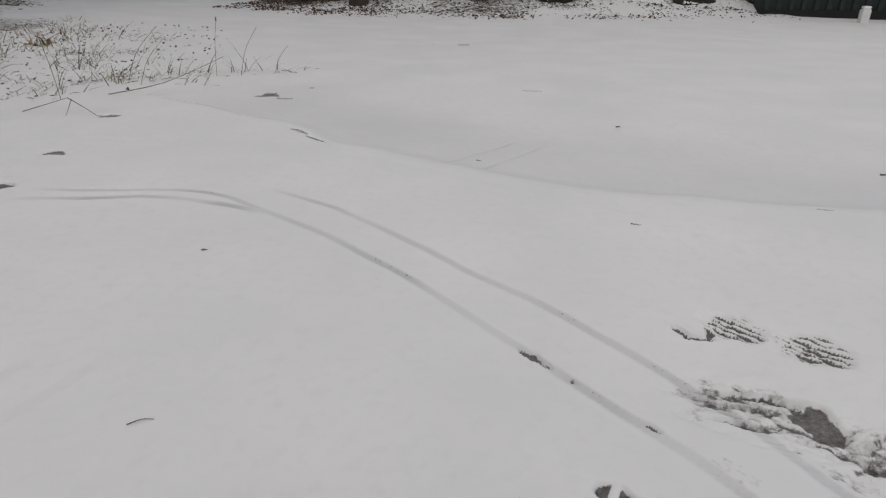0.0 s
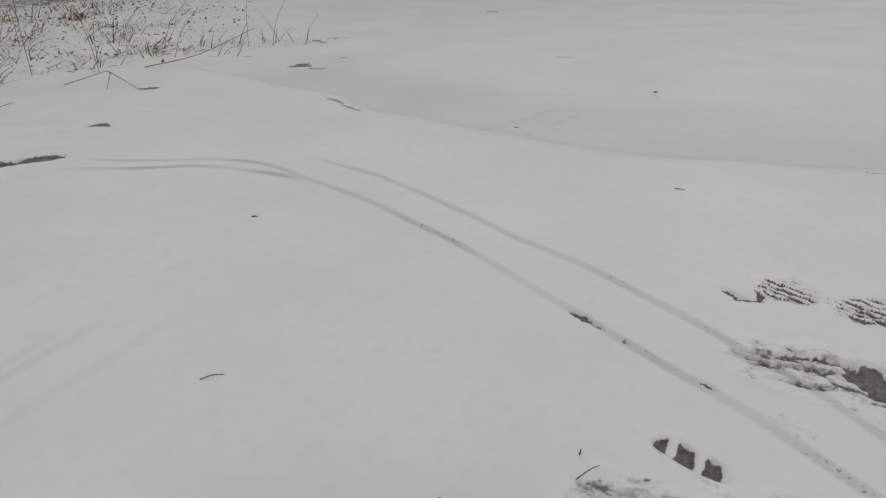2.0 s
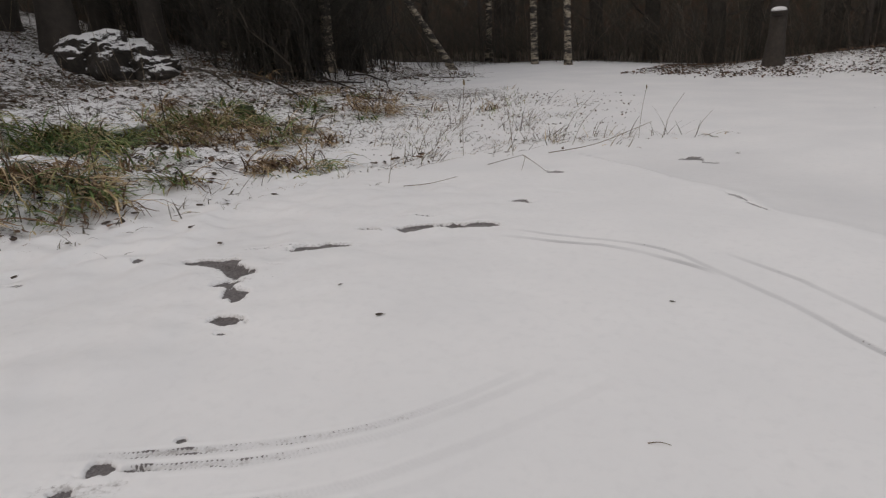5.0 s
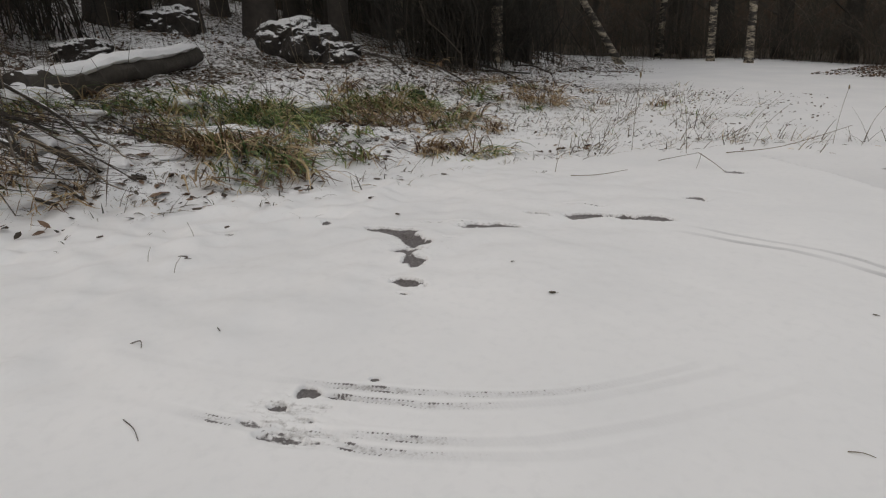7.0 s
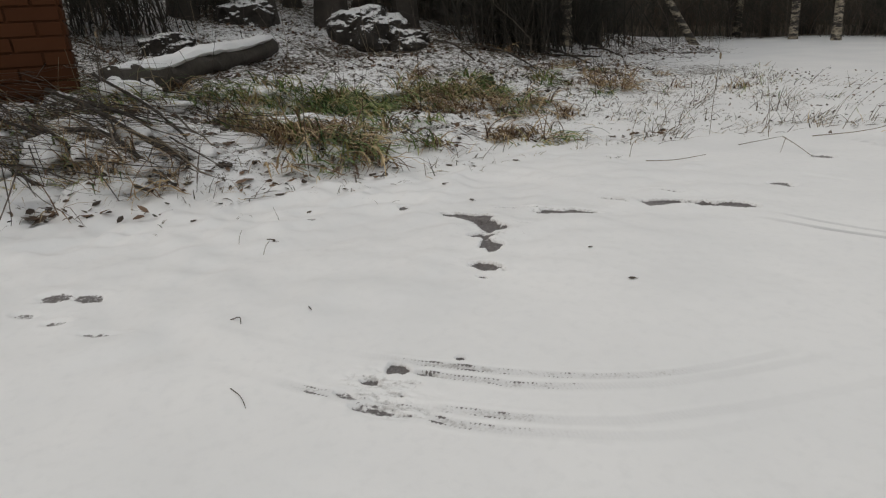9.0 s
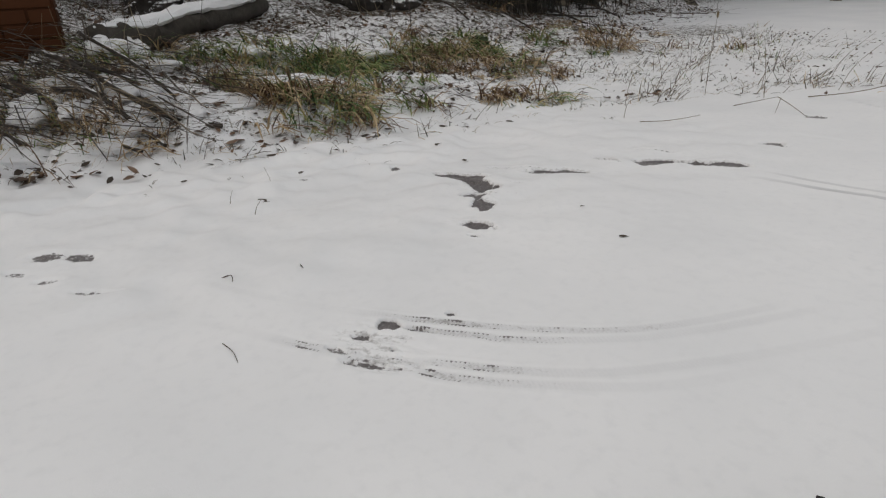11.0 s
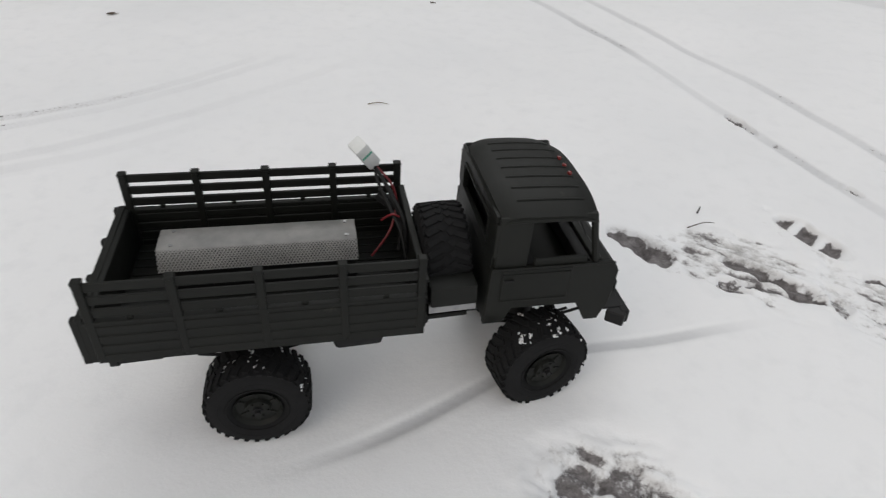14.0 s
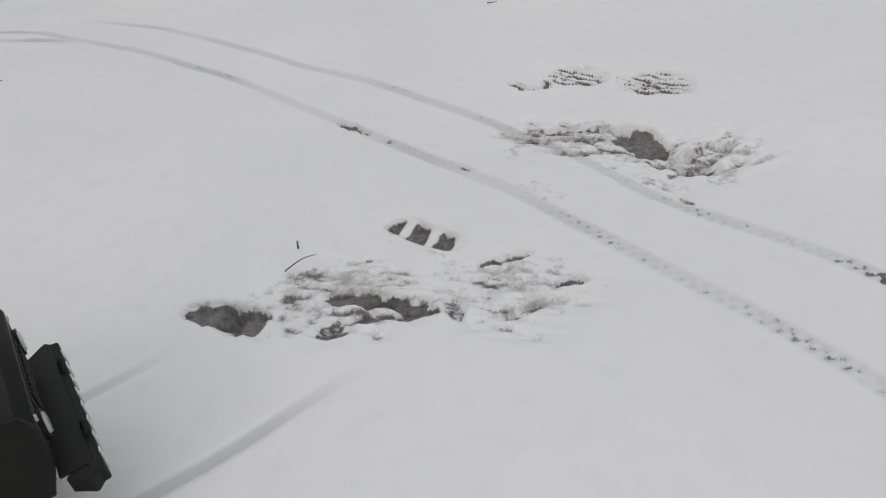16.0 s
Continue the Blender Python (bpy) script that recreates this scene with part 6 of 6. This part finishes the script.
for bearing, far, scale in ((59.5, 7.5, 0.9), (49.0, 7.2, 0.55), (44.8, 7.9, 1.15), (43.5, 8.4, 0.9), (66, 7.4, 1.3), (69, 8.2, 0.8), (72, 7.2, 1.25), (75.5, 7.9, 1.3), (78, 7.1, 1.0), (63, 9, 1.0), (60, 8.4, 0.7), (57, 10, 0.9), (54, 12, 1.2), (41, 12.5, 1.1), (30.5, 15.5, 1.3), (26.8, 14.0, 1.2), (22.5, 13, 1.1), (18, 13.5, 1.2), (13, 12, 1.2), (10.2, 13.5, 1.0), (5.0, 13.4, 1.2), (2.5, 13.5, 1.0), (-1.0, 12.6, 1.1), (81, 9, 1.0), (84, 8, 1.2), (-7, 14, 1.1), (-12, 15, 1.2)):
    copy_thing(dark, stand(bearing, far, q.uniform(0, 360), scale))
for _ in range(46):
    bearing = q.uniform(-14, 88)
    far = q.uniform(10.8, 18) if bearing < 42 else q.uniform(8.2, 15)
    copy_thing(slim, stand(bearing, far, q.uniform(0, 360), q.uniform(0.5, 1.25)))


def snowy_trunk():
    """A dark trunk that carries a bracket fungus with a round cap of snow."""
    x, y = polar(8.7, 9.5)
    ob = tree("bare_tree", pose(*on(x, y, 0)), 9.0, 0.115, 21, BARK, "dark trunk with a snow capped bracket fungus", 0.004, 0.3, 22, 4)
    shelf = bmesh.new()
    bmesh.ops.create_uvsphere(shelf, u_segments=20, v_segments=10, radius=0.10, matrix=pose(0.03, -0.13, 0.64) @ Matrix.Diagonal((1, 0.9, 0.42, 1)))
    fungus = part("bracket_fungus", shelf, BARK, ob, "dark bracket fungus on the trunk")
    cap = bmesh.new()
    bmesh.ops.create_uvsphere(cap, u_segments=20, v_segments=10, radius=0.092, matrix=pose(0.03, -0.135, 0.672) @ Matrix.Diagonal((1, 0.9, 0.42, 1)))
    part("snow_cap", cap, CAP, fungus, "round cap of white snow")


snowy_trunk()

# thickets between the trunks
lines = []
r = random.Random(5)
for _ in range(1900):
    bearing = r.uniform(-20, 90)
    near = 9.9 if bearing < 40 else 8.3
    if 17 < bearing < 36:
        near = 11.6
    far = near + abs(r.gauss(0, 3.0))
    x, y = polar(bearing, far)
    if x > 0.4 and far < 11.5:
        continue
    tall, lean, a = r.uniform(0.4, 2.6), r.gauss(0, 0.75), r.uniform(0, 6.28)
    lines.append(((x, y), tall, lean, a, r.uniform(0.002, 0.0055)))
# low brush that hides the wood's floor
for _ in range(1500):
    bearing = r.uniform(-16, 66)
    far = (11.7 if bearing < 42 else 9.6) + abs(r.gauss(0, 0.9))
    x, y = polar(bearing, far)
    if x > 0.4 and far < 11.9:
        continue
    lines.append(((x, y), r.uniform(0.25, 0.95), r.gauss(0, 0.9), r.uniform(0, 6.28), r.uniform(0.003, 0.007)))
zs = ground_z([l[0][0] for l in lines], [l[0][1] for l in lines])
stems = []
for ((x, y), tall, lean, a, radius), z in zip(lines, zs):
    c, s = math.cos(a), math.sin(a)
    pts = [(x + lean * tall * k * k * c, y + lean * tall * k * k * s, float(z) - 0.05 + tall * k) for k in (0, 0.33, 0.66, 1)]
    stems.append((pts, radius))
    for _ in range(8):
        k = r.uniform(0.1, 0.95)
        b, t, long = (x + lean * tall * k * k * c, y + lean * tall * k * k * s, float(z) + tall * k), r.uniform(0, 6.28), r.uniform(0.15, 0.7)
        stems.append(([b, (b[0] + long * 0.6 * math.cos(t), b[1] + long * 0.6 * math.sin(t), b[2] + long * 0.35), (b[0] + long * math.cos(t), b[1] + long * math.sin(t), b[2] + long * r.uniform(0.2, 0.9))], radius * 0.5))
sticks("undergrowth", stems, NEEDLE, "dim leafless undergrowth filling the wood between trunks", "bushes")
# a dense dark thicket on the bank
stems = []
for bx, by, count in ((-5.3, 4.5, 110), (-5.05, 4.05, 130), (-5.0, 4.3, 90), (-5.25, 5.45, 80), (-5.55, 5.2, 100), (-5.9, 5.9, 80), (-6.6, 0.9, 120), (-6.9, 1.9, 70), (-6.3, 0.2, 110), (-7.4, 4.4, 60)):
    z = float(ground_z([bx], [by])[0])
    for _ in range(count):
        a, out, tall = r.uniform(0, 6.28), abs(r.gauss(0, 0.8)), r.uniform(0.4, 2.4)
        x, y = bx + r.gauss(0, 0.2), by + r.gauss(0, 0.2)
        sway, turn = r.gauss(0, 0.12), r.uniform(0, 6.28)
        stems.append(([(x + out * k ** 1.6 * math.cos(a) + sway * math.sin(5 * k + turn), y + out * k ** 1.6 * math.sin(a) + sway * math.cos(4 * k + turn), z - 0.05 + tall * k) for k in (0, 0.18, 0.36, 0.55, 0.78, 1)], r.uniform(0.003, 0.009)))
        for _ in range(14):
            k, t, long = r.uniform(0.15, 0.95), r.uniform(0, 6.28), r.uniform(0.1, 0.45)
            b = (x + out * k ** 1.6 * math.cos(a) + sway * math.sin(5 * k + turn), y + out * k ** 1.6 * math.sin(a) + sway * math.cos(4 * k + turn), z - 0.05 + tall * k)
            stems.append(([b, (b[0] + long * math.cos(t), b[1] + long * math.sin(t), b[2] + long * r.uniform(-0.1, 0.8))], 0.003))
sticks("thicket", stems, THICKET, "dense dark leafless thicket on the snowy bank", "bushes")


# ---- the far side of the yard ----
def snowy_plank():
    x, y = 0.55, 9.35
    ob = empty("plank", pose(*on(x, y, 0), 0, 0, -4))
    for at in (-0.30, 0.36):
        part("support", boxed(((0.16, 0.14, 0.16), (at, 0, 0.08)), bevel=0.01), BARK, ob)
    part("board", boxed(((0.95, 0.18, 0.05), (0, 0, 0.185)), bevel=0.006), BARK, ob)
    part("snow_cap", boxed(((0.93, 0.17, 0.06), (0, 0, 0.235)), bevel=0.025, segments=3), CAP, ob, "smooth white snow along its top")
    tagged(ob, "dark plank on blocks with a smooth strip of snow", "plank")


def green_container():
    x, y = 5.35, 8.75
    ob = empty("container", pose(*on(x, y, 0), 0, 0, -6))
    body = part("body", boxed(((3.0, 1.5, 1.9), (0, 0.75, 0.95)), bevel=0.03, segments=2), GREENWALL, ob)
    for k in range(20):
        part("rib", boxed(((0.06, 0.03, 1.75), (-1.43 + 0.15 * k, -0.012, 0.95)), bevel=0.008), GREENWALL, body)
    part("bottom_rail", boxed(((3.02, 0.05, 0.1), (0, -0.02, 0.05)), bevel=0.01), BLACK, ob)
    part("snow_cap", boxed(((2.96, 1.46, 0.09), (0, 0.75, 1.94)), bevel=0.04, segments=3), CAP, ob, "white snow on its roof")
    tagged(ob, "dark green ribbed metal container at the snowy yard's edge", "container")


def white_post():
    ob = empty("post", pose(*on(4.80, 8.22, 0), 0, 2, 0))
    part("shaft", boxed(((0.10, 0.09, 0.17), (0, 0, 0.07)), bevel=0.015, segments=2), STRIPE, ob)
    part("snow_cap", boxed(((0.09, 0.08, 0.035), (0, 0, 0.17)), bevel=0.018, segments=3), CAP, ob)
    tagged(ob, "short white painted post standing in the snow", "post")


snowy_plank()
green_container()
white_post()
r = random.Random(14)
for k in range(16):
    x, y = r.uniform(0.9, 4.2), r.uniform(9.0, 10.2)
    s = r.uniform(0.10, 0.24)
    boulder(x, y, (s * 1.3, s, s * 0.8), 50 + k, "broken stone in a snow covered rubble mound", SNOWYROCK)


def backdrop():
    verts, faces = [], []
    n = 48
    for k in range(n + 1):
        a = radians(-75 + 215 * k / n)
        far = 26 + 1.5 * math.sin(k * 1.7)
        x, y = -far * math.sin(a), far * math.cos(a)
        verts += [(x, y, -1.0), (x, y, 11 + 1.2 * math.sin(k * 2.3))]
    faces = [(2 * k, 2 * k + 1, 2 * k + 3, 2 * k + 2) for k in range(n)]
    tagged(link_mesh("backdrop", verts, faces, FARWOODS), "dark wood far behind the trees", "backdrop", kind="structure")


backdrop()
